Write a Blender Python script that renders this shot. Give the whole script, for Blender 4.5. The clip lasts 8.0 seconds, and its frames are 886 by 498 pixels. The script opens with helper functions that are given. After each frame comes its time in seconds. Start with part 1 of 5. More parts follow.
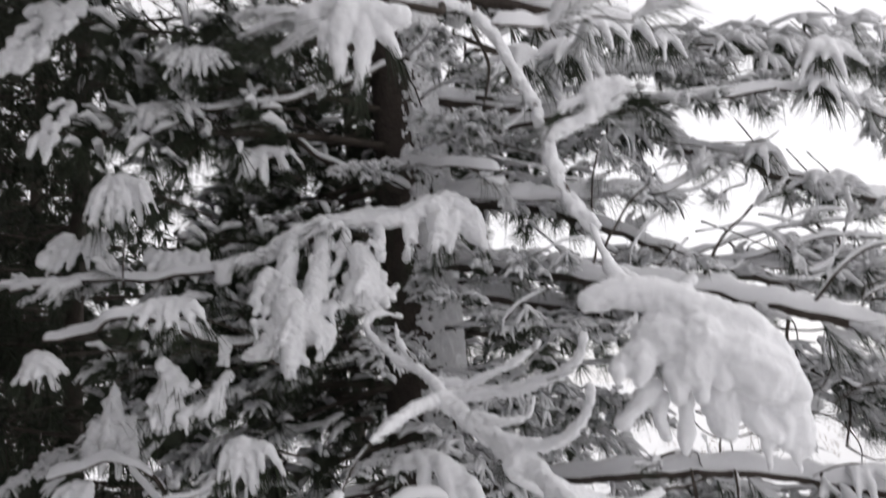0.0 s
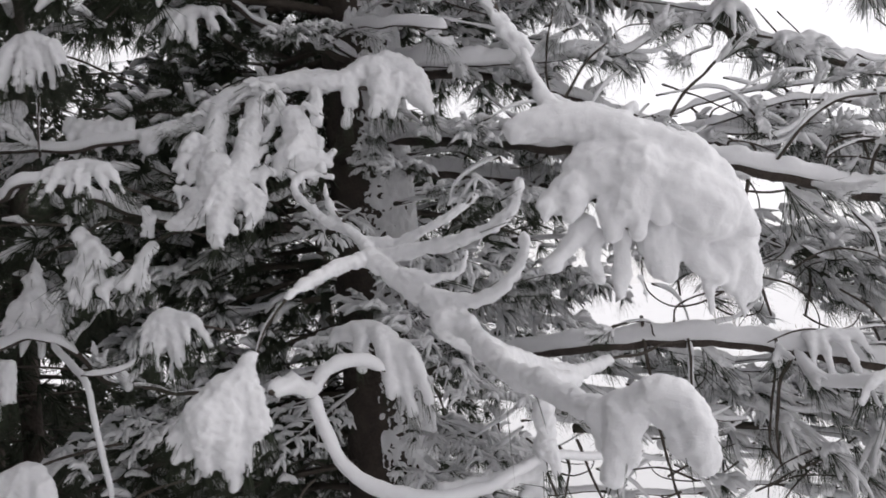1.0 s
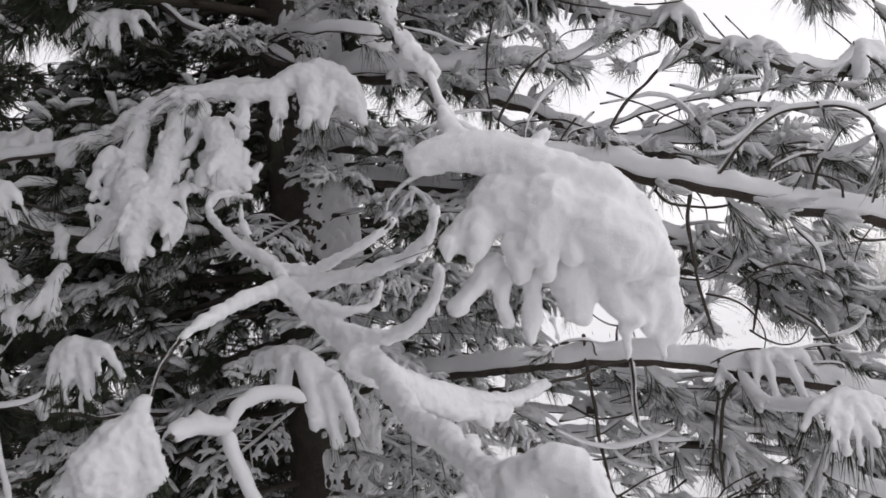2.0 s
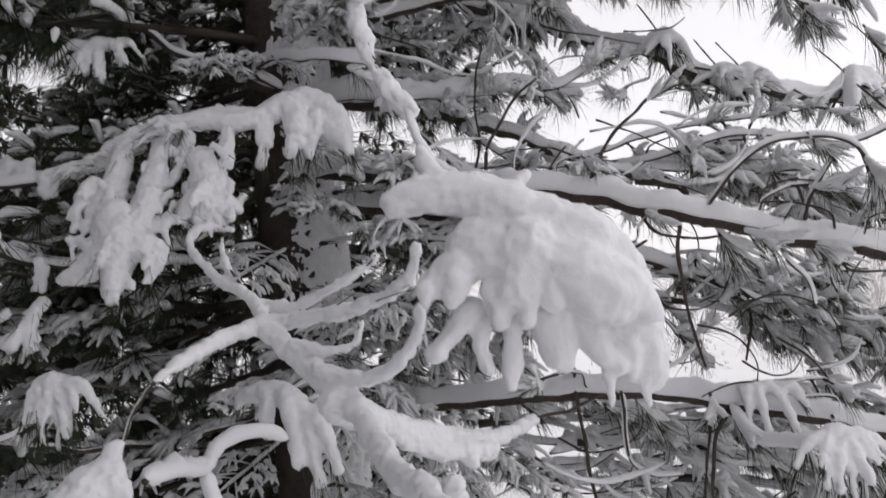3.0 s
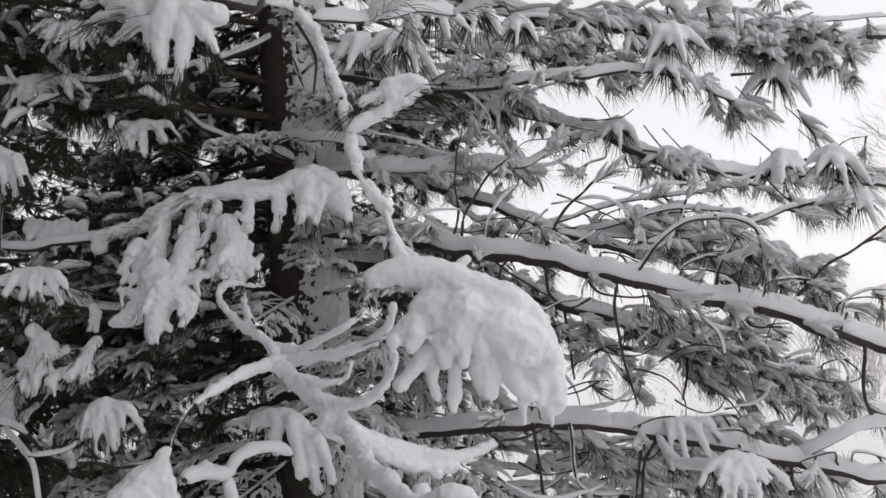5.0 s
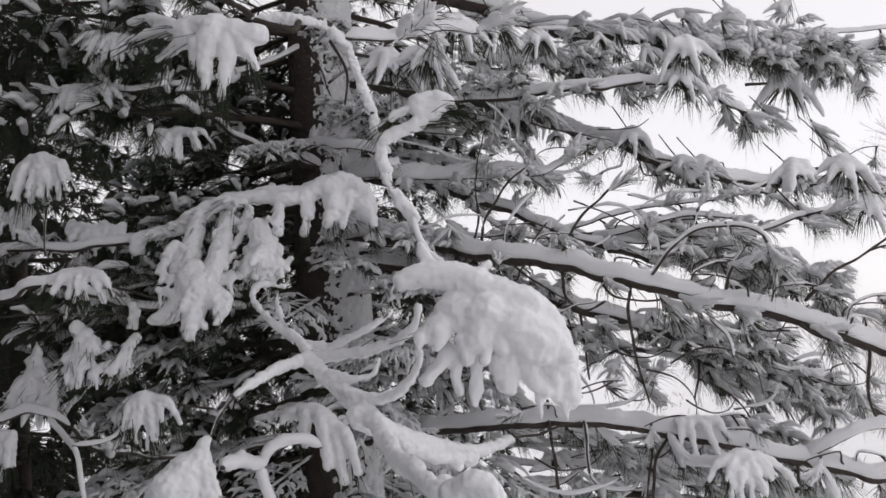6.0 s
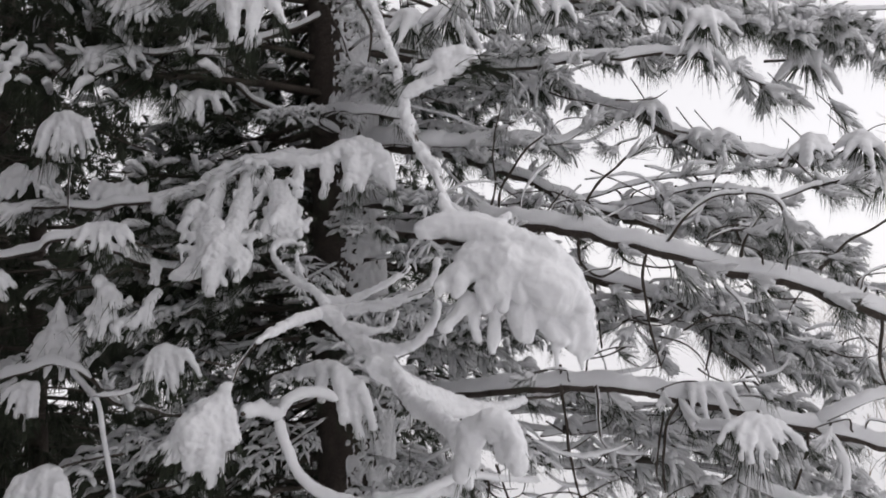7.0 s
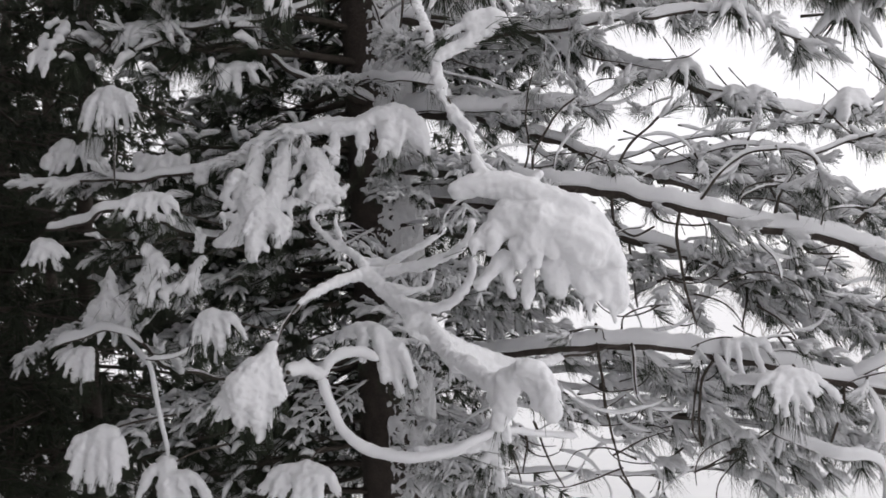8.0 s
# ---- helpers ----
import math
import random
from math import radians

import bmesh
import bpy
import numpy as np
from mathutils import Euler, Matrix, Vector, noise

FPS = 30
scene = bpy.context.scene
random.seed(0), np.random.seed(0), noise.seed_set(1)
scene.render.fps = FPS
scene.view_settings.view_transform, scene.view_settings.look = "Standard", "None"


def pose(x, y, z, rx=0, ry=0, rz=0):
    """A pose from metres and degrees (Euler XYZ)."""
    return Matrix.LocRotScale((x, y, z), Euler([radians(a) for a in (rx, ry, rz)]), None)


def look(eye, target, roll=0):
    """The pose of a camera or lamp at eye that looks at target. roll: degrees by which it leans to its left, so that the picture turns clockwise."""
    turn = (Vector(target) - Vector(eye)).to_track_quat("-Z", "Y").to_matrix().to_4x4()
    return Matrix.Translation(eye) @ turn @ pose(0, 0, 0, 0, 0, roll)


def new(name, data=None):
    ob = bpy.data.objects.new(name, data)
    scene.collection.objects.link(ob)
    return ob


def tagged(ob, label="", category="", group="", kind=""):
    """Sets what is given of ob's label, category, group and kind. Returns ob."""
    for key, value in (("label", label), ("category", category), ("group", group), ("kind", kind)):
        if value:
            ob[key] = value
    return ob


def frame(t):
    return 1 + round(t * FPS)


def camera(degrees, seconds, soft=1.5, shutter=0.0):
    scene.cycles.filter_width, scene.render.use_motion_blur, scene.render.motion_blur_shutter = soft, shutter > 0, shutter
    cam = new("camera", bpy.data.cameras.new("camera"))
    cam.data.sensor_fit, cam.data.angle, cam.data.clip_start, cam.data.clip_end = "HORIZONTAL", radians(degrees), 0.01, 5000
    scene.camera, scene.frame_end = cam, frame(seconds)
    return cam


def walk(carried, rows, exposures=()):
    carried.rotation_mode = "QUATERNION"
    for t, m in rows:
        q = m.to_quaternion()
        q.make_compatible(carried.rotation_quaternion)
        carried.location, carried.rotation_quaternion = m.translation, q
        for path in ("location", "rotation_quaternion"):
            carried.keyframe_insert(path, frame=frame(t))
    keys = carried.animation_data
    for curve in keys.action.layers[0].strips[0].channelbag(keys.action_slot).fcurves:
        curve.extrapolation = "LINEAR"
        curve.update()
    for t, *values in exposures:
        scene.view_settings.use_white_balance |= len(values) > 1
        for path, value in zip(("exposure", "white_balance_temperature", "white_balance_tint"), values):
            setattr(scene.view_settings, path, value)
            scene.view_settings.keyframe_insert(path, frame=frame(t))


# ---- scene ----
cam = camera(56.9, 8.0, soft=1.6, shutter=0.5)
PATH = [
    (0, (0.177, 0.052, 1.712), (0.068, 2.020, 2.053), -3.41),
    (0.5, (0.215, 0.139, 1.648), (0.134, 2.129, 1.834), -3.96),
    (1, (0.259, 0.215, 1.613), (0.187, 2.209, 1.726), -4.07),
    (1.5, (0.313, 0.265, 1.645), (0.278, 2.262, 1.735), -4.34),
    (2.8, (0.401, 0.343, 1.700), (0.403, 2.339, 1.811), -4.70),
    (3, (0.390, 0.336, 1.709), (0.392, 2.332, 1.840), -4.70),
    (3.5, (0.371, 0.221, 1.739), (0.374, 2.210, 1.942), -4.11),
    (4, (0.443, 0.099, 1.727), (0.448, 2.087, 1.946), -3.91),
    (5.5, (0.469, -0.178, 1.715), (0.446, 1.807, 1.948), -3.46),
    (6, (0.456, -0.220, 1.710), (0.409, 1.765, 1.945), -3.12),
    (6.5, (0.455, -0.233, 1.665), (0.397, 1.752, 1.900), -2.50),
    (7, (0.434, -0.242, 1.635), (0.359, 1.747, 1.839), -1.87),
    (7.5, (0.420, -0.240, 1.611), (0.312, 1.752, 1.751), -1.41),
    (8, (0.440, -0.288, 1.609), (0.272, 1.700, 1.743), -2.81),
]
walk(cam, [(t, look(eye, target, roll)) for t, eye, target, roll in PATH], exposures=[(0, -0.02, 6500, 11.5), (1.5, -0.14, 6500, 12), (3, -0.22, 6500, 12), (5.5, -0.28, 6500, 12), (7, -0.26, 6500, 12), (8, -0.12, 6500, 11.5)])

# ---- light: an overcast winter sky ----
world = bpy.data.worlds.new("overcast_sky")
scene.world = world
world.use_nodes = True
wn, wl = world.node_tree.nodes, world.node_tree.links
bg = wn["Background"]
sky = wn.new("ShaderNodeTexSky")
sky.sky_type, sky.sun_disc = "NISHITA", False
sky.sun_elevation, sky.sun_rotation = radians(52), radians(70)
grey = wn.new("ShaderNodeHueSaturation")
grey.inputs["Saturation"].default_value = 0.12
cloud = wn.new("ShaderNodeMix")
cloud.data_type = "RGBA"
cloud.inputs[0].default_value = 0.6
cloud.inputs[7].default_value = (6.9, 6.72, 6.86, 1)
wl.new(sky.outputs[0], grey.inputs["Color"])
wl.new(grey.outputs[0], cloud.inputs[6])
wl.new(cloud.outputs[2], bg.inputs[0])
bg.inputs[1].default_value = 0.175
sun = new("sun", bpy.data.lights.new("sun", "SUN"))
sun.data.energy, sun.data.angle, sun.data.color = 0.4, radians(60), (1.0, 0.98, 0.96)
sun.matrix_world = look((9.4, 5.4, 12.8), (0, 2, 0))


# ---- materials ----
def material(name, colour, rough, scale, spread, bump, bump_scale, fine=0.0):
    """A surface with colour variation at two scales and a relief at two scales."""
    m = bpy.data.materials.new(name)
    m.use_nodes = True
    n, k = m.node_tree.nodes, m.node_tree.links
    b = n["Principled BSDF"]
    b.inputs["Roughness"].default_value = rough
    co = n.new("ShaderNodeTexCoord")
    info = n.new("ShaderNodeObjectInfo")
    isl = n.new("ShaderNodeNewGeometry")
    big, small = n.new("ShaderNodeTexNoise"), n.new("ShaderNodeTexNoise")
    big.inputs["Scale"].default_value, small.inputs["Scale"].default_value = scale, scale * 7
    big.inputs["Detail"].default_value = small.inputs["Detail"].default_value = 4
    for t in (big, small):
        k.new(co.outputs["Object"], t.inputs["Vector"])
    add = n.new("ShaderNodeMath")
    add.operation = "ADD"
    k.new(big.outputs[0], add.inputs[0])
    k.new(small.outputs[0], add.inputs[1])
    rnd = n.new("ShaderNodeMath")
    rnd.operation = "MULTIPLY_ADD"
    rnd.inputs[1].default_value = 0.35
    k.new(isl.outputs["Random Per Island"], rnd.inputs[0])
    k.new(add.outputs[0], rnd.inputs[2])
    obj = n.new("ShaderNodeMath")
    obj.operation = "MULTIPLY_ADD"
    obj.inputs[1].default_value = 0.3
    k.new(info.outputs["Random"], obj.inputs[0])
    k.new(rnd.outputs[0], obj.inputs[2])
    ramp = n.new("ShaderNodeMapRange")
    ramp.inputs[1].default_value, ramp.inputs[2].default_value = 0.7, 1.75
    k.new(obj.outputs[0], ramp.inputs[0])
    mix = n.new("ShaderNodeMix")
    mix.data_type = "RGBA"
    mix.inputs[6].default_value = (*[c * (1 - spread) for c in colour], 1)
    mix.inputs[7].default_value = (*[min(0.93, c * (1 + spread)) for c in colour], 1)
    k.new(ramp.outputs[0], mix.inputs[0])
    k.new(mix.outputs[2], b.inputs["Base Color"])
    rel, rel2 = n.new("ShaderNodeTexNoise"), n.new("ShaderNodeTexNoise")
    rel.inputs["Scale"].default_value, rel2.inputs["Scale"].default_value = bump_scale, bump_scale * 5
    rel.inputs["Detail"].default_value = rel2.inputs["Detail"].default_value = 3
    for t in (rel, rel2):
        k.new(co.outputs["Object"], t.inputs["Vector"])
    b1, b2 = n.new("ShaderNodeBump"), n.new("ShaderNodeBump")
    b1.inputs["Strength"].default_value, b1.inputs["Distance"].default_value = bump, 0.01
    b2.inputs["Strength"].default_value, b2.inputs["Distance"].default_value = fine, 0.003
    k.new(rel.outputs[0], b1.inputs["Height"])
    k.new(rel2.outputs[0], b2.inputs["Height"])
    k.new(b1.outputs[0], b2.inputs["Normal"])
    k.new(b2.outputs[0], b.inputs["Normal"])
    return m


SNOW = material("snow", (0.8, 0.8, 0.813), 0.75, 9, 0.04, 0.15, 90, 0.35)
SNOW.node_tree.nodes["Principled BSDF"].inputs["Subsurface Weight"].default_value = 0.5
SNOW.node_tree.nodes["Principled BSDF"].inputs["Subsurface Radius"].default_value = (1, 1, 1)
SNOW.node_tree.nodes["Principled BSDF"].inputs["Subsurface Scale"].default_value = 0.012
FROST = material("snow_on_needles", (0.73, 0.73, 0.74), 0.8, 25, 0.12, 0.4, 140, 0.3)
BARK = material("pine_bark", (0.055, 0.043, 0.036), 0.9, 18, 0.55, 0.9, 60, 0.8)
TWIG = material("twig_bark", (0.05, 0.04, 0.032), 0.85, 30, 0.5, 0.6, 150, 0.5)
NEEDLE = material("pine_needles", (0.019, 0.026, 0.012), 0.75, 30, 0.6, 0.1, 200, 0.1)
FIELD = material("snow_field", (0.89, 0.89, 0.9), 0.8, 0.6, 0.05, 0.5, 3, 0.5)
STRAW = material("dry_stalks", (0.24, 0.19, 0.14), 0.8, 8, 0.4, 0.3, 60, 0.2)


# ---- mesh building ----
class Acc:
    """Vertices and faces gathered for one mesh."""

    def __init__(self):
        self.v, self.f, self.m = [], [], []

    def mesh(self, name, *mats, smooth=True):
        me = bpy.data.meshes.new(name)
        me.from_pydata(self.v, [], self.f)
        for mat in mats:
            me.materials.append(mat)
        if self.m:
            me.polygons.foreach_set("material_index", self.m)
        if smooth:
            me.polygons.foreach_set("use_smooth", [True] * len(me.polygons))
        me.update()
        return me


def glide(pts, step):
    """Points on a smooth curve through pts, about step apart, with the position along pts."""
    p = [Vector(q) for q in pts]
    if len(p) == 2:
        p = [p[0], (p[0] + p[1]) / 2, p[1]]
    out, at = [], []
    for i in range(len(p) - 1):
        a, b, c, d = p[max(i - 1, 0)], p[i], p[i + 1], p[min(i + 2, len(p) - 1)]
        n = max(1, int((c - b).length / step))
        for j in range(n):
            t = j / n
            out.append(0.5 * (2 * b + (c - a) * t + (2 * a - 5 * b + 4 * c - d) * t * t + (3 * b - a - 3 * c + d) * t ** 3))
            at.append((i + t) / (len(p) - 1))
    out.append(p[-1])
    at.append(1.0)
    return out, at


def frames(p):
    """For each point of a line: its way, a sideways axis and an axis that is as upright as can be."""
    out, side = [], None
    for i in range(len(p)):
        d = (p[min(i + 1, len(p) - 1)] - p[max(i - 1, 0)])
        d = d.normalized() if d.length > 1e-9 else Vector((1, 0, 0))
        s = d.cross(Vector((0, 0, 1)))
        if s.length < 0.25:
            s = (side - d * side.dot(d)) if side is not None else d.cross(Vector((0.3, 1, 0)))
        elif side is not None and s.dot(side) < 0:
            s = -s
        side = s.normalized()
        u = side.cross(d)
        if u.z < -0.2:
            u = -u
        out.append((d, side, u))
    return out


def tube(acc, p, radii, sides=6, rough=0.0, rounded=False, mat=None, seed=0.0):
    """A round rod along points p with a radius at each; rounded: with domed ends."""
    p, radii = list(p), list(radii)
    if rounded:
        a, b = (p[0] - p[1]).normalized(), (p[-1] - p[-2]).normalized()
        ra, rb = radii[0], radii[-1]
        p = [p[0] + a * ra * 0.9, p[0] + a * ra * 0.55] + p + [p[-1] + b * rb * 0.55, p[-1] + b * rb * 0.9]
        radii = [ra * 0.35, ra * 0.8] + radii + [rb * 0.8, rb * 0.35]
    base, n0 = len(acc.v), len(acc.f)
    for (d, s, u), q, r in zip(frames(p), p, radii):
        for j in range(sides):
            g = 2 * math.pi * j / sides
            w = s * math.cos(g) + u * math.sin(g)
            k = r * (1 + rough * noise.noise((q + w * r) * 40 + Vector((seed, 0, 0)))) if rough else r
            acc.v.append(q + w * k)
    for i in range(len(p) - 1):
        for j in range(sides):
            a, b = base + i * sides + j, base + i * sides + (j + 1) % sides
            acc.f.append((a, b, b + sides, a + sides))
    acc.f.append(tuple(base + j for j in range(sides))[::-1])
    acc.f.append(tuple(base + (len(p) - 1) * sides + j for j in range(sides)))
    if mat is not None:
        acc.m += [mat] * (len(acc.f) - n0)


def needle(acc, a, d, length, droop, r, mat=None):
    """One needle from a along d, bent down towards its tip: a three-sided blade."""
    m = a + d * (length * 0.55) + Vector((0, 0, -droop * 0.25))
    e = a + d * length + Vector((0, 0, -droop))
    s = d.cross(Vector((0.13, 0.21, 0.97))).normalized()
    u = s.cross(d)
    base = len(acc.v)
    for q, k in ((a, r), (m, r * 0.9)):
        acc.v += [q + s * k, q - s * k * 0.5 + u * k * 0.87, q - s * k * 0.5 - u * k * 0.87]
    acc.v.append(e)
    for i in range(3):
        j = (i + 1) % 3
        acc.f += [(base + i, base + j, base + 3 + j, base + 3 + i), (base + 3 + i, base + 3 + j, base + 6)]
    if mat is not None:
        acc.m += [mat] * 6


def blade(acc, a, e, r, mat=None):
    """The plainest needle, for foliage that stays far: a thin three-sided spike."""
    d = (e - a).normalized()
    s = d.cross(Vector((0.13, 0.21, 0.97))).normalized() * r
    u = s.cross(d)
    base = len(acc.v)
    acc.v += [a + s, a - s * 0.5 + u * 0.87, a - s * 0.5 - u * 0.87, e]
    acc.f += [(base, base + 1, base + 3), (base + 1, base + 2, base + 3), (base + 2, base, base + 3)]
    if mat is not None:
        acc.m += [mat] * 3


def melt(acc, name, voxel, mat, lump=0.002, size=60.0, soften=3):
    """Unites the overlapping forms of acc into one soft skin of snow with small lumps."""
    raw = acc.mesh(name)
    ob = new(name, raw)
    rm = ob.modifiers.new("unite", "REMESH")
    rm.mode, rm.voxel_size = "VOXEL", voxel
    sm = ob.modifiers.new("soften", "SMOOTH")
    sm.factor, sm.iterations = 0.5, soften
    done = bpy.data.meshes.new_from_object(ob.evaluated_get(bpy.context.evaluated_depsgraph_get()))
    bpy.data.objects.remove(ob)
    bpy.data.meshes.remove(raw)
    done.name = name
    done.materials.clear()
    done.materials.append(mat)
    n = len(done.vertices)
    co, no = np.empty(n * 3, np.float32), np.empty(n * 3, np.float32)
    done.vertices.foreach_get("co", co)
    done.vertices.foreach_get("normal", no)
    co, no = co.reshape(-1, 3), no.reshape(-1, 3)
    off = np.array([1.3 * noise.noise(Vector(c) * size * 0.6) + 0.8 * noise.noise(Vector(c) * size * 1.7) + 0.3 * noise.noise(Vector(c) * size * 4.0) for c in co.tolist()], np.float32)
    done.vertices.foreach_set("co", (co + no * (off * lump)[:, None]).ravel())
    done.polygons.foreach_set("use_smooth", [True] * len(done.polygons))
    done.update()
    return done


def part(name, me, parent, label="", m=None):
    """Links a mesh as one object under a thing (whose foot is a plain shift) or under a part."""
    ob = new(name, me)
    ob.parent = parent
    if parent.parent is None:
        ob.matrix_parent_inverse = Matrix.Translation(-parent.location)
    if m is not None:
        ob.matrix_basis = m
    return tagged(ob, label)


def thing(name, at, label, category, **more):
    ob = new(name)
    ob.location = at
    ob.empty_display_size = 0.1
    return tagged(ob, label, category, **more)


# ---- tufts of needles, built once in several shapes ----
def needle_way(rng, spread):
    g, w = rng.uniform(0, 2 * math.pi), spread * math.sqrt(rng.random())
    return Vector((math.cos(w), math.sin(w) * math.cos(g), math.sin(w) * math.sin(g)))


def spray_shape(seed, count, fingers, length, spread, droop, fat):
    """Needles that fan out from a twig's end along +x, and the soft pad of snow with blunt fingers that lies on them."""
    rng = random.Random(seed)
    green, white = Acc(), Acc()
    tube(green, [Vector((-0.09, 0, 0.012)), Vector((-0.04, 0, 0.004)), Vector((0.01, 0, 0))], (0.0035, 0.003, 0.002), 5, mat=1)
    ways = []
    for i in range(count):
        d = needle_way(rng, spread)
        a = Vector((rng.uniform(-0.07, 0.01), 0, 0.003))
        ln = length * rng.uniform(0.7, 1.15)
        needle(green, a, d, ln, droop * ln * rng.uniform(0.6, 1.4), rng.uniform(0.0006, 0.001), 0)
        ways.append((a, d, ln))
    ways.sort(key=lambda w: -w[1].z + rng.uniform(0, 0.7))
    for a, d, ln in ways[:fingers]:
        e, k = ln * rng.uniform(0.65, 1.05), fat * rng.uniform(0.75, 1.25)
        dr = droop * ln
        p = [a + d * e * t + Vector((0, 0, 0.005 - dr * t * t)) for t in (0.08, 0.35, 0.65, 1.0)]
        tube(white, p, (k * 1.2, k * 1.25, k * 1.0, k * 0.55), 7, rounded=True)
    tube(white, [Vector((-0.075, 0, 0.012)), Vector((-0.03, 0.004, 0.01)), Vector((0.02, -0.003, 0.006))], (fat * 0.9, fat * 1.7, fat * 1.5), 8, rounded=True)
    return green.mesh("needles", NEEDLE, TWIG, smooth=False), melt(white, "snow", 0.005, FROST, 0.002, 70, 2)


def hand_shape(seed, fingers, length, fat, needles):
    """A drooping tuft with a heavy hand of snow on it, and dark needles that show below."""
    rng = random.Random(seed)
    green, white = Acc(), Acc()
    tube(green, [Vector((-0.09, 0, 0.0)), Vector((-0.03, 0, 0.004)), Vector((0.01, 0, 0))], (0.004, 0.003, 0.002), 5, mat=1)
    hub = Vector((0, 0, 0.012))
    tube(white, [hub - Vector((0.022, 0, 0.004)), hub, hub + Vector((0.02, 0, -0.004))], (fat * 1.5, fat * 1.9, fat * 1.4), 9, rounded=True)
    for i in range(4):
        c = hub + Vector((rng.uniform(-0.03, 0.04), rng.uniform(-0.035, 0.035), rng.uniform(-0.012, 0.004)))
        tube(white, [hub, c], (fat * 1.2, fat * rng.uniform(0.9, 1.4)), 8, rounded=True)
    for i in range(fingers):
        g = 2 * math.pi * (i + rng.uniform(-0.3, 0.3)) / fingers
        out = Vector((math.cos(g) + 0.35, math.sin(g), 0)).normalized()
        ln = length * rng.uniform(0.5, 1.1)
        fall = rng.uniform(0.3, 1.2)
        p = [hub + out * (ln * t) + Vector((0, 0, 0.3 * ln * t - ln * (0.3 + fall) * t ** 1.7)) for t in (0.05, 0.3, 0.55, 0.8, 1.0)]
        k = fat * rng.uniform(0.75, 1.1)
        tube(white, p, (k * 1.2, k * 1.15, k * 0.95, k * 0.7, k * 0.4), 8, rounded=True)
        for j in range(needles // fingers):
            d = (p[-1] - p[1]).normalized() + Vector((rng.uniform(-.4, .4), rng.uniform(-.4, .4), rng.uniform(-.5, .15)))
            needle(green, hub + out * rng.uniform(0, 0.02) - Vector((0, 0, 0.01)), d.normalized(), ln * rng.uniform(0.9, 1.45), ln * 0.3, rng.uniform(0.0007, 0.0011), 0)
    return green.mesh("needles", NEEDLE, TWIG, smooth=False), melt(white, "snow", 0.0055, SNOW, 0.0022, 60)


SPRAYS = [spray_shape(11 + i, 44, 9, 0.10, 1.25, 0.4, 0.0095) for i in range(6)]
DARK_SPRAYS = [spray_shape(31 + i, 60, 4, 0.10, 1.2, 0.25, 0.008) for i in range(4)]
HANGING = [spray_shape(51 + i, 60, 5, 0.105, 0.75, 0.15, 0.0085) for i in range(5)]
HANDS = [hand_shape(71 + i, 8 + i % 4, 0.08, 0.0125, 70) for i in range(6)]
pick = random.Random(5)


def tuft(parent, at, yaw, kind=SPRAYS, size=1.0, pitch=0.0, roll=0.0, way=None):
    """A tuft at a place; yaw and pitch turn its +x, or way gives it."""
    green, white = pick.choice(kind)
    if way is not None:
        yaw, pitch = math.degrees(math.atan2(way[1], way[0])), -math.degrees(math.asin(max(-1, min(1, Vector(way).normalized().z))))
    m = Matrix.Translation(at) @ Euler((radians(roll), radians(pitch), radians(yaw)), "XYZ").to_matrix().to_4x4() @ Matrix.Scale(size, 4)
    tagged(part("needle_tuft", green, parent, m=m), kind="stuff")
    part("snow_clump", white, parent, m=m)


# ---- limbs ----
def ridge(acc, p, half, high, gaps, seed, wrap=0.35, rough=0.17):
    """Snow that lies along a branch: an uneven loaf on its upper side."""
    fr = frames(p)
    base, sides = len(acc.v), (11 if half[0] > 0.0085 else 7)
    for i, (q, (d, s, u)) in enumerate(zip(p, fr)):
        lay = max(0.35, 1 - d.z * d.z) ** 0.5
        k = 1 + 0.2 * noise.noise(q * 14 + Vector((seed, 3, 0))) + rough * noise.noise(q * 45 + Vector((seed, 0, 7)))
        if gaps:
            k *= max(0.12, min(1, 0.62 + 1.9 * noise.noise(q * 7 + Vector((0, seed, 9))) + (1 - gaps)))
        end = min(1, 0.25 + min(i, len(p) - 1 - i) * 0.35)
        w, h = half[i] * (0.75 + 0.25 * k) * end, high[i] * lay * k * end
        for j in range(sides):
            g = math.pi * (j / (sides - 1)) * (1 + 2 * wrap) - math.pi * wrap
            x, z = math.cos(g) * w, math.sin(g) * (h if g > 0 and g < math.pi else w * 0.9)
            n = 1 + 0.16 * noise.noise((q + s * x) * 70 + u * z * 70)
            acc.v.append(q + s * x * n + u * z * n)
    for i in range(len(p) - 1):
        for j in range(sides):
            a, b = base + i * sides + j, base + i * sides + (j + 1) % sides
            acc.f.append((a, b, b + sides, a + sides))
    acc.f.append(tuple(base + j for j in range(sides))[::-1])
    acc.f.append(tuple(base + (len(p) - 1) * sides + j for j in range(sides)))


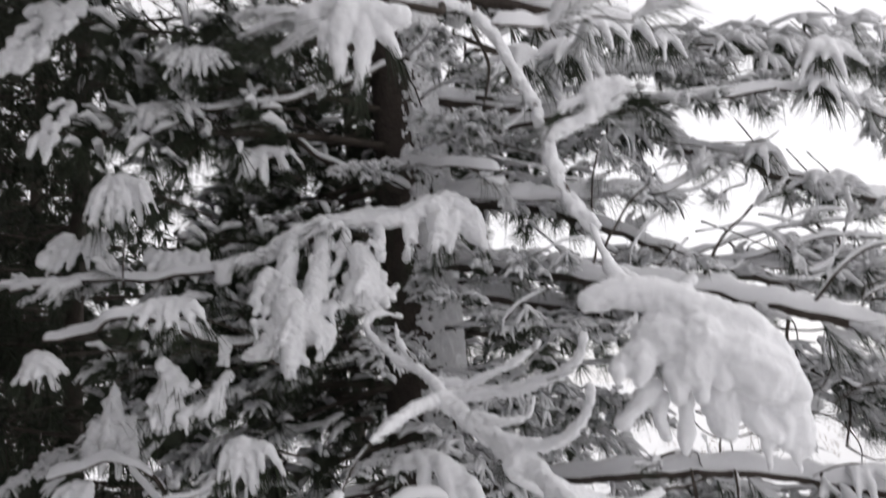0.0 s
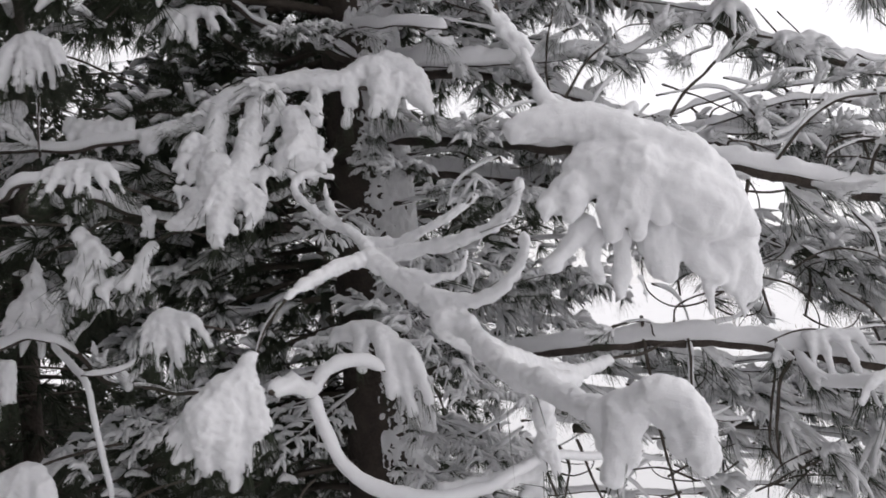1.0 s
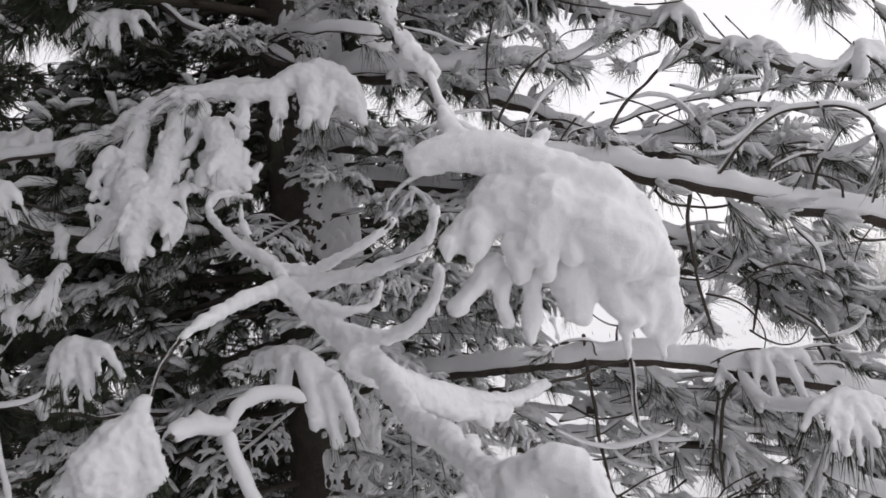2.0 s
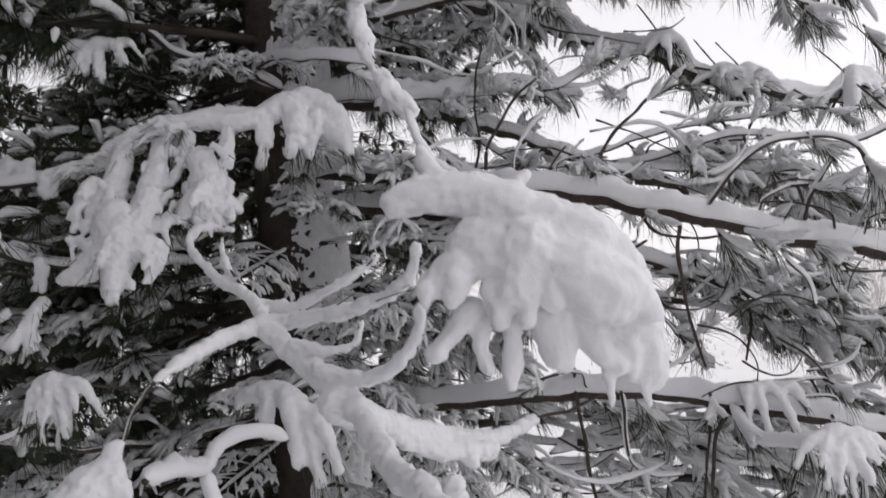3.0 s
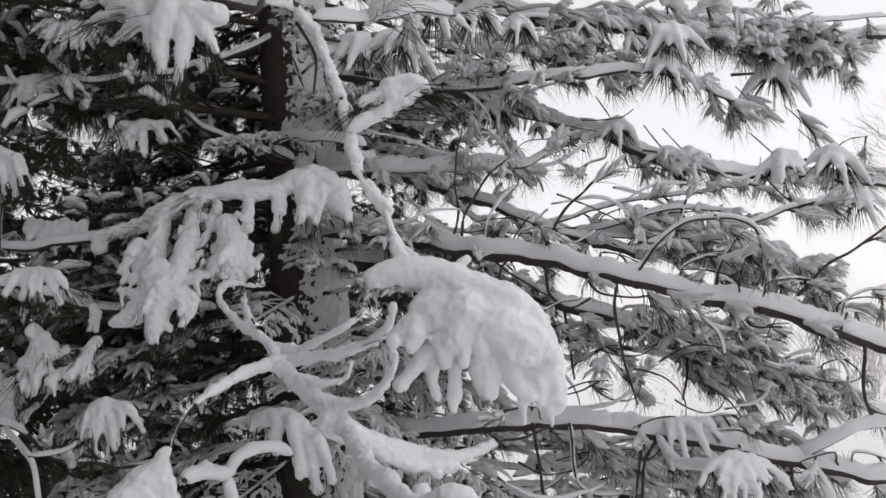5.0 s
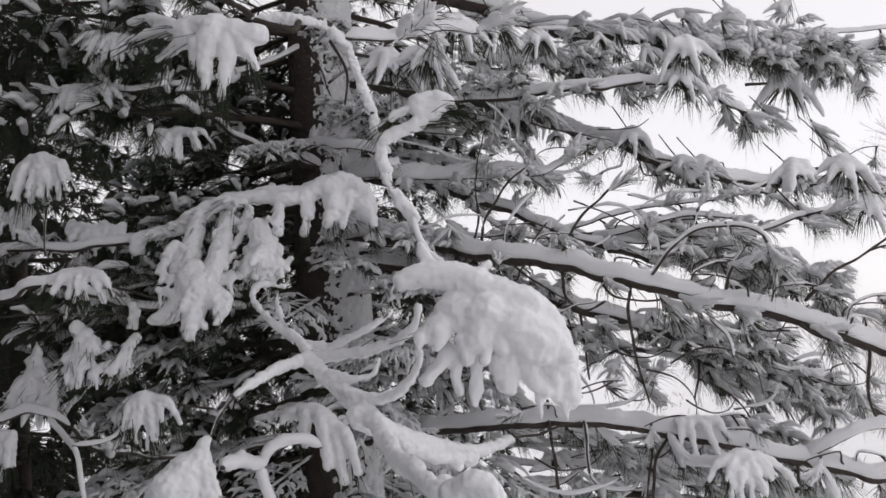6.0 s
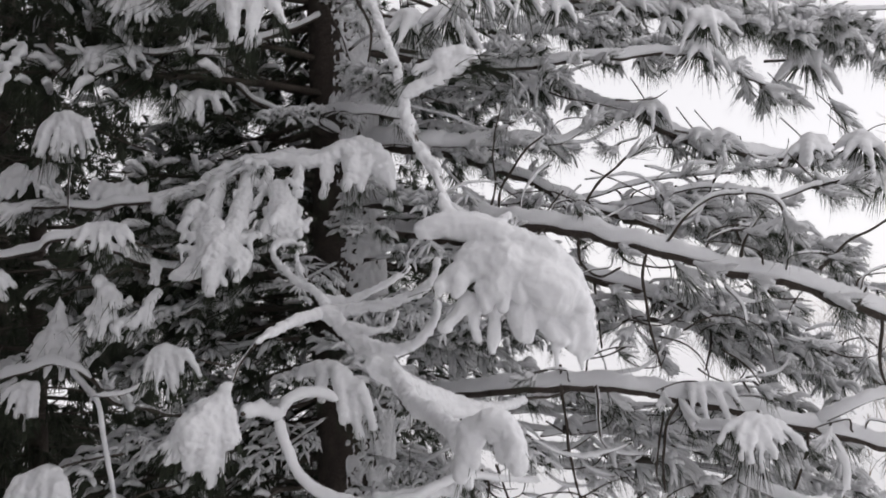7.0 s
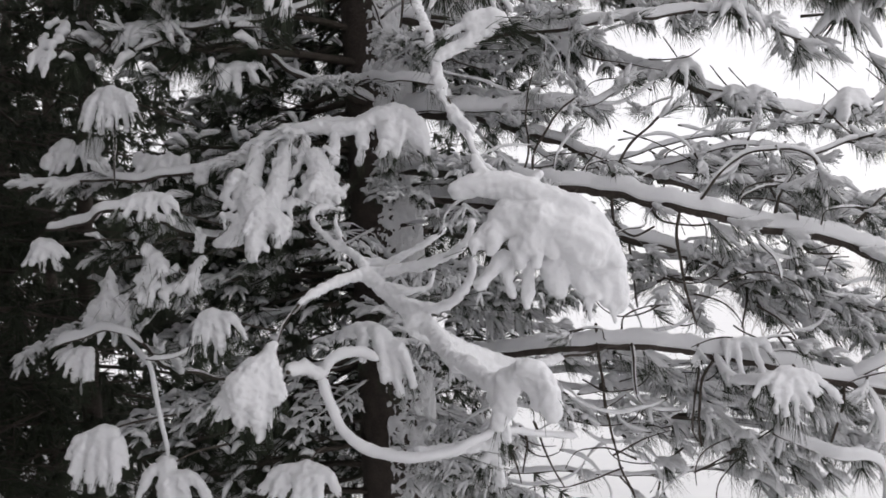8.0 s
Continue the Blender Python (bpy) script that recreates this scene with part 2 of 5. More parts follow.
def limb(tree, name, pts, r0, r1, snow, label="", gaps=0.0, broad=1.25, tufts=0, kind=SPRAYS, size=1.0, seed=0, span=(0.15, 1.0), step=0.012, drop=0.0, wrap=0.1):
    """A branch through pts with its load of snow (depth in metres at both ends) and tufts on short side twigs."""
    p, at = glide(pts, step)
    rng = random.Random(seed * 7 + len(pts))
    p = [q + noise.noise_vector(q * 11 + Vector((seed, 0, 0))) * min(0.011, r0 * 1.5) for q in p]
    wood = Acc()
    radii = [r0 + (r1 - r0) * t for t in at]
    tube(wood, p, radii, 7 if r0 > 0.006 else 5, rough=0.35, rounded=True)
    fr = frames(p)
    spots = []
    for i in range(tufts):
        t = span[0] + (span[1] - span[0]) * (i + rng.uniform(0.1, 0.9)) / tufts
        j = min(range(len(at)), key=lambda n: abs(at[n] - t))
        d, s, u = fr[j]
        way = d * rng.uniform(0.3, 0.9) + s * rng.choice((-1, 1)) * rng.uniform(0.4, 1.0) + Vector((0, 0, rng.uniform(-0.5, 0.35) - drop))
        way.normalize()
        e = p[j] + way * rng.uniform(0.04, 0.12) + Vector((0, 0, -0.01))
        tube(wood, [p[j], (p[j] + e) / 2 + Vector((0, 0, 0.008)), e], (0.004, 0.0032, 0.0025), 5)
        spots.append((e, way))
    ob = part(name, wood.mesh(name, BARK if r0 > 0.008 else TWIG), tree, label)
    if snow:
        a, b = snow
        white = Acc()
        ridge(white, [q + Vector((0, 0, r * 0.65)) for q, r in zip(p, radii)], [r * broad + (a + (b - a) * t) * 0.18 for r, t in zip(radii, at)], [r * 0.5 + a + (b - a) * t for r, t in zip(radii, at)], gaps, seed * 3.1, wrap, 0.3 if wrap > 0.2 else 0.17)
        part("snow", white.mesh("snow", SNOW), ob)
    for e, way in spots:
        tuft(ob, e, 0, kind, size * rng.uniform(0.8, 1.15), roll=rng.uniform(-15, 15), way=way)
    return ob


def finer(spine, tips, seed):
    """Adds shorter fingers between the tips of a draped tuft."""
    rng = random.Random(seed)
    hub, out = (Vector(spine[0]) + Vector(spine[-1])) / 2, []
    for a, c in zip(tips, list(tips[1:]) + [None]):
        a = Vector(a)
        out.append(a)
        if c is not None:
            m = (a + Vector(c)) / 2
            if rng.random() < 0.2:
                continue
            out.append(hub + (m - hub) * rng.uniform(0.65, 0.95) + Vector((rng.uniform(-.01, .01), -0.015, rng.uniform(-.015, .01))))
    return out


def clump(parent, spine, tips, rs, rt, needles=8, voxel=0.006, lump=0.006, arch=0.25, seed=0, long=0.05, size=28.0, fat=1.3):
    """A heavy load of snow: a rounded back along spine from which fingers hang to the tips, with needles that show under them."""
    rng = random.Random(seed)
    white, green = Acc(), Acc()
    p, at = glide(spine, rs * 0.7)
    tube(white, p, [rs * (0.8 + 0.35 * math.sin(math.pi * min(1, 0.15 + t))) for t in at], 10, rounded=True)
    for i, tip in enumerate(tips):
        e = Vector(tip)
        a = p[round((len(p) - 1) * (i + 0.5) / len(tips))]
        m = a.lerp(e, 0.5) + Vector((0, 0, arch * (a - e).length))
        m2 = a.lerp(e, 0.8) + Vector((0, 0, arch * 0.6 * (a - e).length))
        q, s = glide([a, m, m2, e], rt)
        k = rt * rng.uniform(0.75, 1.35)
        tube(white, q, [k + (rs * 0.9 - k) * max(0.0, 1 - (t / 0.8) ** fat) for t in s], 9, rounded=True)
        for j in range(needles):
            b = q[int(len(q) * rng.uniform(0.45, 0.85))]
            d = (e - m).normalized() + Vector((rng.uniform(-.35, .35), rng.uniform(-.35, .35), rng.uniform(-.55, .05)))
            needle(green, b - Vector((0, 0, rt * 0.4)), d.normalized(), (e - b).length + long * rng.uniform(0.2, 1.1), 0.012, rng.uniform(0.0007, 0.0011))
    if needles:
        tagged(part("needle_tuft", green.mesh("needles", NEEDLE, smooth=False), parent), kind="stuff")
    return part("snow_clump", melt(white, "snow", voxel, SNOW, lump, size), parent)


def heap(parent, lobes, voxel=0.0045, lump=0.003, size=25.0, needles=0, seed=0, long=0.05, frayed=0, soften=6):
    """Snow heaped in soft lobes: each lobe a way through a few places with a radius at its start and end. Needles show at the ends of thin lobes."""
    rng = random.Random(seed)
    white, green = Acc(), Acc()
    for pts, ra, rb in lobes:
        p, at = glide(pts, min(ra, rb) * 0.8)
        tube(white, p, [(ra + (rb - ra) * t) * (0.86 if frayed else 1) for t in at], 10, rounded=True)
        for k in range(frayed):
            s = rng.random()
            r = ra + (rb - ra) * s
            c, w = p[int(s * (len(p) - 1))], Vector((rng.uniform(-1, 1), rng.uniform(-1, 0.2), rng.uniform(-0.9, 0.3))).normalized()
            e = c + w * r * rng.uniform(0.9, 1.25)
            d = Vector((w.x * 0.7 + rng.uniform(-.3, .3), w.y * 0.4, -rng.uniform(0.4, 1.1))).normalized() * r * rng.uniform(0.5, 1.1)
            f = max(0.006, r * rng.uniform(0.2, 0.38))
            tube(white, [c, e, e + d * 0.5, e + d], (f * 1.3, f * 1.1, f, f * 0.6), 8, rounded=True)
            for j in range(2):
                needle(green, e, (d.normalized() + Vector((rng.uniform(-.6, .6), rng.uniform(-.3, .3), rng.uniform(-.3, .2)))).normalized(), d.length + rng.uniform(0.02, 0.06), 0.012, rng.uniform(0.0007, 0.0011))
        if needles and rb < 0.026:
            d = (p[-1] - p[0]).normalized()
            for k in range(needles):
                w = (d + Vector((rng.uniform(-.4, .4), rng.uniform(-.4, .4), rng.uniform(-.6, 0)))).normalized()
                s = rng.choice(p[len(p) // 3:])
                needle(green, s, w, (p[-1] - s).length + long * rng.uniform(0.3, 1.2), 0.012, rng.uniform(0.0007, 0.0011))
    if green.v:
        tagged(part("needle_tuft", green.mesh("needles", NEEDLE, smooth=False), parent), kind="stuff")
    return part("snow_clump", melt(white, "snow", voxel, SNOW, lump, size, soften), parent)


def sheet(parent, centre, wide, high, seed, slope=0.7, blobs=16, fingers=4, thick=0.02, taper=0.35, needles=60):
    """Snow caught on hanging foliage: an uneven sloping sheet of pads with short fingers along its lower edge."""
    rng = random.Random(seed)
    white, green = Acc(), Acc()
    c = Vector(centre)
    blobs, thick = blobs * 2, thick * 1.15

    def place(u, v):
        w = wide * (1 - taper * (v + 0.5)) / 2
        return c + Vector((u * w, slope * high * v, high * v))

    for i in range(blobs):
        u, v = rng.uniform(-1, 1), rng.uniform(-0.5, 0.5)
        a = place(u, v)
        d = Vector((rng.uniform(-.6, .6) + u * 0.4, -slope, -1)).normalized() * wide * rng.uniform(0.12, 0.25)
        k = thick * rng.uniform(0.7, 1.3)
        tube(white, [a - d * 0.5, a, a + d * 0.5], (k * 0.8, k, k * 0.7), 8, rounded=True)
        for j in range(1 + needles // blobs):
            w = Vector((rng.uniform(-.7, .7) + u * 0.5, -slope * 0.5, rng.uniform(-1.2, -.3))).normalized()
            needle(green, a - Vector((0, -0.01, 0.005)), w, rng.uniform(0.06, 0.11), 0.02, rng.uniform(0.0008, 0.0012))
    for i in range(fingers):
        a = place(-0.8 + 1.6 * (i + rng.random()) / fingers, -0.42)
        d = Vector((rng.uniform(-.3, .3), -slope * 0.4, -1)).normalized() * rng.uniform(0.03, 0.07)
        k = thick * rng.uniform(0.5, 0.75)
        tube(white, [a - d * 0.4, a, a + d * 0.5, a + d], (k * 1.2, k * 1.1, k, k * 0.7), 8, rounded=True)
    tagged(part("needle_tuft", green.mesh("needles", NEEDLE, smooth=False), parent), kind="stuff")
    part("snow_clump", melt(white, "snow", 0.006, SNOW, 0.004, 40), parent)


# ---- the pine ----
HIGH, LOW = (-0.101, 3.114, 2.781), (-0.087, 3.219, 1.060)
lean = (Vector(HIGH) - Vector(LOW)) / (HIGH[2] - LOW[2])
foot = Vector(LOW) - lean * LOW[2]
pine = thing("pine_tree", foot, "snow-laden pine tree with long dark green needles", "tree")


def trunk_at(z):
    return foot + lean * z


wood = Acc()
zs = [-0.1 + 0.03 * i for i in range(140)] + [4.2 + 0.2 * i for i in range(14)]
tube(wood, [trunk_at(z) for z in zs], [0.172 - 0.014 * z for z in zs], 28, rough=0.09)
trunk = part("trunk", wood.mesh("trunk", BARK), pine, "dark rough bark plastered with snow on one side")
plaster = Acc()
rows, cols = 400, 40
for i in range(rows):
    z = 0.3 + i * 0.0088
    for j in range(cols):
        g = radians(-75 + 150 * j / (cols - 1)) - 0.35
        q = trunk_at(z)
        k = noise.noise(Vector((g * 7, z * 26, 3))) + 0.9 * noise.noise(Vector((g * 16, z * 80, 1))) + 0.5 * noise.noise(Vector((g * 2, z * 5, 8)))
        edge = 1 - abs(j / (cols - 1) * 2 - 1) ** 3
        r = 0.172 - 0.014 * z + max(-0.012, min(0.016, 0.022 * k + 0.017 * edge - 0.006))
        plaster.v.append(q + Vector((math.cos(g) * r, math.sin(g) * r, 0)))
for i in range(rows - 1):
    for j in range(cols - 1):
        a = i * cols + j
        plaster.f.append((a, a + 1, a + cols + 1, a + cols))
part("snow", plaster.mesh("snow", FROST), trunk)

# limbs that reach out on the open side
limb(pine, "branch", [(-0.066, 3.090, 2.193), (0.134, 2.953, 2.140), (0.322, 2.726, 2.077), (0.539, 2.500, 2.001), (0.772, 2.364, 1.937), (1.004, 2.249, 1.851), (1.216, 2.213, 1.786), (1.435, 2.197, 1.721), (1.660, 2.203, 1.624), (1.898, 2.209, 1.521)], 0.022, 0.014, (0.034, 0.034), "thick bare limb under an even ridge of snow", tufts=10, kind=HANGING, seed=1, span=(0.3, 1), broad=1.12, drop=0.3)
limb(pine, "branch", [(-0.073, 3.122, 1.335), (0.149, 2.969, 1.379), (0.333, 2.767, 1.410), (0.531, 2.565, 1.431), (0.814, 2.414, 1.450), (1.023, 2.325, 1.417), (1.229, 2.289, 1.366), (1.434, 2.272, 1.307), (1.633, 2.225, 1.264), (1.873, 2.228, 1.216)], 0.02, 0.013, (0.03, 0.03), "limb under an even ridge of snow", tufts=10, kind=HANGING, seed=2, span=(0.3, 1), broad=1.12, drop=0.4)
limb(pine, "branch", [(-0.028, 3.126, 2.083), (0.439, 2.933, 1.971), (0.607, 2.836, 1.911), (0.807, 2.771, 1.839), (1.003, 2.745, 1.767), (1.201, 2.749, 1.697), (1.394, 2.804, 1.628), (1.725, 2.891, 1.515), (1.854, 2.914, 1.461), (2.014, 2.970, 1.363), (2.270, 3.026, 1.263)], 0.019, 0.012, (0.034, 0.034), tufts=16, kind=HANGING, seed=3, span=(0.3, 1), broad=1.12, drop=0.3)
limb(pine, "branch", [(-0.033, 3.075, 2.431), (0.187, 2.958, 2.370), (0.390, 2.862, 2.313), (0.496, 2.825, 2.252), (0.643, 2.819, 2.200), (0.803, 2.774, 2.107), (0.977, 2.729, 2.030), (1.189, 2.783, 1.964)], 0.022, 0.01, (0.03, 0.02), tufts=10, seed=4, gaps=0.4, broad=1.2)
limb(pine, "branch", [(0.023, 3.006, 2.408), (0.195, 2.859, 2.362), (0.414, 2.761, 2.323), (0.622, 2.711, 2.314), (0.743, 2.682, 2.303), (0.824, 2.660, 2.331), (0.918, 2.657, 2.382)], 0.008, 0.003, (0.065, 0.012), tufts=8, seed=5, broad=3.0)
limb(pine, "branch", [(-0.046, 3.080, 2.833), (0.310, 3.036, 2.743), (0.587, 3.040, 2.681), (0.723, 3.043, 2.627), (0.882, 3.046, 2.571), (1.000, 2.952, 2.483), (1.090, 2.855, 2.430), (1.231, 2.840, 2.340), (1.377, 2.843, 2.298), (1.590, 2.915, 2.263), (1.739, 2.965, 2.261), (1.870, 2.965, 2.259), (1.999, 2.967, 2.231), (2.256, 2.970, 2.178)], 0.02, 0.008, (0.045, 0.03), tufts=18, seed=6, broad=1.12, span=(0.25, 1))
limb(pine, "branch", [(-0.115, 3.102, 2.647), (0.055, 2.992, 2.642), (0.340, 2.794, 2.608), (0.491, 2.694, 2.595), (0.715, 2.645, 2.586), (0.952, 2.595, 2.582), (1.211, 2.595, 2.584), (1.385, 2.599, 2.516), (1.480, 2.602, 2.461)], 0.012, 0.004, (0.032, 0.025), tufts=9, kind=SPRAYS + HANGING, seed=7, span=(0.45, 1), broad=1.4, drop=0.2)
limb(pine, "branch", [(-0.053, 3.053, 3.283), (0.325, 3.108, 3.210), (0.761, 3.214, 3.104), (0.930, 3.218, 3.039), (1.184, 3.269, 3.024), (1.444, 3.320, 3.009), (1.709, 3.371, 2.992), (1.928, 3.424, 2.955), (2.205, 3.474, 2.950), (2.646, 3.522, 2.987)], 0.03, 0.014, (0.04, 0.035), tufts=22, kind=SPRAYS + HANGING, seed=8, span=(0.25, 1), broad=1.2, drop=0.2)
limb(pine, "twig", [(1.872, 3.373, 2.968), (1.917, 3.322, 2.982), (2.043, 3.321, 3.001), (2.191, 3.321, 2.993), (2.439, 3.321, 2.999)], 0.005, 0.003, (0.02, 0.02), tufts=5, kind=HANGING, seed=9, drop=0.5)

# twigs that rise from the limbs in arcs, or hang from them
for i, pts in enumerate((
    [(1.011, 2.238, 1.871), (1.054, 2.183, 1.946), (1.127, 2.159, 2.003), (1.216, 2.129, 2.008), (1.294, 2.100, 1.987), (1.325, 2.084, 1.928)],
    [(1.217, 2.211, 1.815), (1.241, 2.186, 1.895), (1.313, 2.181, 1.980), (1.398, 2.179, 2.016), (1.481, 2.178, 2.032), (1.572, 2.177, 2.046)],
    [(1.444, 2.193, 1.783), (1.518, 2.189, 1.854), (1.620, 2.185, 1.911), (1.756, 2.180, 1.987)],
    [(0.772, 2.353, 1.954), (0.784, 2.349, 2.016), (0.847, 2.354, 2.096), (0.945, 2.369, 2.182), (1.024, 2.386, 2.232)],
    [(0.521, 2.519, 2.014), (0.536, 2.524, 2.111), (0.610, 2.526, 2.232), (0.682, 2.542, 2.295)],
    [(0.957, 2.268, 1.862), (0.947, 2.275, 1.754), (0.965, 2.302, 1.643), (0.995, 2.310, 1.504)],
    [(1.277, 2.757, 1.731), (1.268, 2.725, 1.609), (1.238, 2.713, 1.472)],
    [(0.868, 2.772, 1.821), (0.878, 2.749, 1.707), (0.884, 2.757, 1.565)],
    [(0.766, 2.364, 1.928), (0.768, 2.349, 1.846), (0.826, 2.342, 1.798), (0.893, 2.331, 1.818)],
    [(1.615, 2.202, 1.631), (1.607, 2.210, 1.501), (1.629, 2.215, 1.419)],
    [(1.469, 2.800, 1.682), (1.434, 2.757, 1.562), (1.399, 2.711, 1.509)],
    [(1.694, 2.890, 1.527), (1.738, 2.865, 1.444), (1.764, 2.872, 1.323)],
    [(1.419, 2.196, 1.730), (1.444, 2.149, 1.683), (1.515, 2.150, 1.672), (1.577, 2.197, 1.723)],
    [(1.051, 2.315, 1.417), (0.998, 2.300, 1.337), (0.980, 2.306, 1.237), (0.986, 2.313, 1.137)],
    [(1.428, 2.271, 1.332), (1.468, 2.244, 1.274), (1.484, 2.229, 1.199), (1.471, 2.234, 1.111)],
    [(1.427, 2.271, 1.324), (1.533, 2.217, 1.387), (1.607, 2.216, 1.408), (1.711, 2.217, 1.396)],
    [(1.404, 2.272, 1.308), (1.397, 2.276, 1.242), (1.365, 2.282, 1.145)],
    [(1.144, 2.128, 1.199), (1.233, 2.081, 1.157), (1.288, 2.032, 1.139), (1.362, 2.032, 1.135), (1.401, 2.034, 1.099), (1.404, 2.040, 1.003)],
    [(0.702, 2.460, 1.513), (0.709, 2.422, 1.317), (0.731, 2.433, 1.136), (0.788, 2.444, 0.956)],
)):
    fat = i in (14, 15, 17)
    limb(pine, "twig", pts, 0.0055, 0.0035, (0.03, 0.028) if fat else (0.004, 0.014) if i < 2 else None, seed=20 + i, gaps=0.0, broad=1.9 if fat else 0.9, tufts=(3, 4, 2, 1, 1)[i] if i < 5 else 0, kind=HANGING, span=(0.6, 1), size=0.8, drop=0.3)

# tangle of thin snowed twigs behind the thick limb
for i, pts in enumerate((
    [(0.823, 2.775, 2.102), (0.942, 2.723, 2.130), (1.128, 2.720, 2.166), (1.333, 2.720, 2.177), (1.436, 2.718, 2.203)],
    [(0.926, 2.776, 2.070), (1.093, 2.675, 2.088), (1.255, 2.673, 2.121), (1.453, 2.675, 2.097)],
    [(0.945, 2.777, 2.054), (1.129, 2.679, 2.032), (1.367, 2.680, 2.005), (1.581, 2.685, 1.934), (1.716, 2.687, 1.888)],
    [(0.986, 2.779, 2.036), (1.202, 2.831, 1.990), (1.468, 2.883, 1.962), (1.759, 2.888, 1.884)],
    [(0.864, 2.776, 2.083), (1.102, 2.925, 2.105), (1.378, 2.974, 2.121), (1.640, 2.975, 2.097)],
    [(0.323, 2.864, 2.276), (0.407, 2.770, 2.168), (0.488, 2.725, 2.094), (0.609, 2.675, 2.091)],
    [(0.495, 2.827, 2.228), (0.575, 2.772, 2.150), (0.673, 2.725, 2.085), (0.770, 2.676, 2.073)],
    [(0.605, 2.942, 2.633), (0.663, 2.847, 2.556), (0.739, 2.805, 2.418), (0.752, 2.761, 2.331)],
    [(0.805, 2.612, 1.477), (0.905, 2.570, 1.345), (1.040, 2.524, 1.290), (1.165, 2.527, 1.231)],
    [(0.532, 2.824, 1.292), (0.688, 2.725, 1.278), (0.881, 2.672, 1.325), (1.065, 2.621, 1.333)],
    [(0.527, 2.830, 1.190), (0.725, 2.728, 1.218), (0.951, 2.681, 1.178), (1.207, 2.632, 1.158)],
    [(0.391, 2.844, 0.966), (0.578, 2.844, 0.963), (0.846, 2.846, 0.939), (1.194, 2.845, 0.955), (1.456, 2.847, 0.911)],
    [(1.162, 2.748, 1.715), (1.264, 2.703, 1.630), (1.358, 2.708, 1.546)],
    [(0.926, 2.764, 1.787), (0.988, 2.701, 1.662), (1.032, 2.657, 1.562)],
)):
    limb(pine, "twig", pts, 0.005, 0.003, (0.018, 0.012), seed=120 + i, gaps=0.5, broad=1.2, tufts=6, kind=SPRAYS if i % 3 else SPRAYS + HANGING, span=(0.25, 1), size=0.85, drop=0.15)

# snow-laden joints and tufts out on the limbs
for i, (at, yaw, kind, size) in enumerate((
    ([(1.111, 2.764, 2.442)], -60, HANDS, 1.1), ([(1.300, 2.820, 2.338)], 20, HANDS, 1.0), ([(1.373, 2.821, 2.324)], -100, HANDS, 1.2), ([(1.273, 2.558, 2.693)], -90, HANDS, 1.3),
    ([(1.243, 2.565, 2.584)], -40, HANDS, 1.2), ([(1.748, 2.922, 2.306)], -110, HANDS, 1.4), ([(1.952, 2.942, 2.311)], -60, HANDS, 1.5), ([(2.028, 2.951, 2.164)], -90, HANDS, 1.3),
    ([(1.936, 3.354, 2.779)], -20, HANDS, 1.6), ([(1.867, 3.345, 2.611)], -40, HANGING, 1.3), ([(2.038, 3.252, 2.488)], -10, HANGING, 1.3), ([(2.246, 3.337, 2.730)], -10, HANGING, 1.3),
    ([(1.501, 2.615, 2.422)], -30, HANGING, 1.1), ([(1.480, 2.179, 2.014)], -40, HANGING, 0.9), ([(1.700, 3.315, 3.092)], -90, HANGING, 1.3), ([(1.951, 3.314, 3.103)], 200, HANGING, 1.3),
    ([(0.682, 2.797, 2.551)], -50, HANDS, 1.1), ([(0.603, 2.238, 2.682)], -60, HANDS, 1.2), ([(0.477, 2.042, 2.616)], -70, HANDS, 1.1), ([(0.746, 2.436, 2.716)], -60, HANDS, 1.0),
    ([(0.288, 1.900, 2.472)], 20, HANDS, 1.1), ([(0.382, 1.851, 2.456)], -20, HANDS, 1.1),
)):
    at = Vector(at[0])
    root = trunk_at(at.z - 0.03)
    stem = limb(pine, "twig", [at + (root - at) * 0.05 + Vector((0, 0.02, 0.13)), at + (root - at) * 0.03 + Vector((0, 0, 0.07)), at], 0.0022, 0.0028, None, seed=140 + i)
    tuft(stem, at, yaw, kind, size * (1.0 if kind is HANGING else 1.2), pitch=55 if kind is HANGING else 10)
drape = limb(pine, "twig", [(1.036, 2.286, 1.410), (1.066, 2.220, 1.348), (1.117, 2.120, 1.342), (1.179, 2.068, 1.369)], 0.005, 0.004, (0.022, 0.022), seed=170, broad=1.8, wrap=0.4)
back, ends = [(1.156, 2.068, 1.374), (1.217, 2.068, 1.369)], [(1.080, 2.051, 1.316), (1.129, 2.023, 1.277), (1.185, 2.026, 1.238), (1.242, 2.041, 1.310), (1.320, 2.073, 1.285)]
clump(drape, back, finer(back, ends, 5), 0.018, 0.0085, needles=16, seed=50, voxel=0.005, arch=0.15, long=0.07, fat=0.8, lump=0.005, size=45)
clump(drape, [(1.071, 2.283, 1.452), (1.152, 2.273, 1.450)], [(1.063, 2.239, 1.363), (1.098, 2.220, 1.339), (1.163, 2.220, 1.346), (1.202, 2.256, 1.409)], 0.017, 0.010, needles=10, seed=51, voxel=0.005)
droop = limb(pine, "twig", [(1.428, 2.758, 1.547), (1.416, 2.711, 1.508), (1.450, 2.710, 1.518)], 0.004, 0.003, None, seed=171)
clump(droop, [(1.432, 2.729, 1.531), (1.479, 2.710, 1.511)], [(1.460, 2.693, 1.469), (1.518, 2.693, 1.467), (1.558, 2.715, 1.430)], 0.026, 0.016, needles=24, seed=52, voxel=0.007, long=0.09)

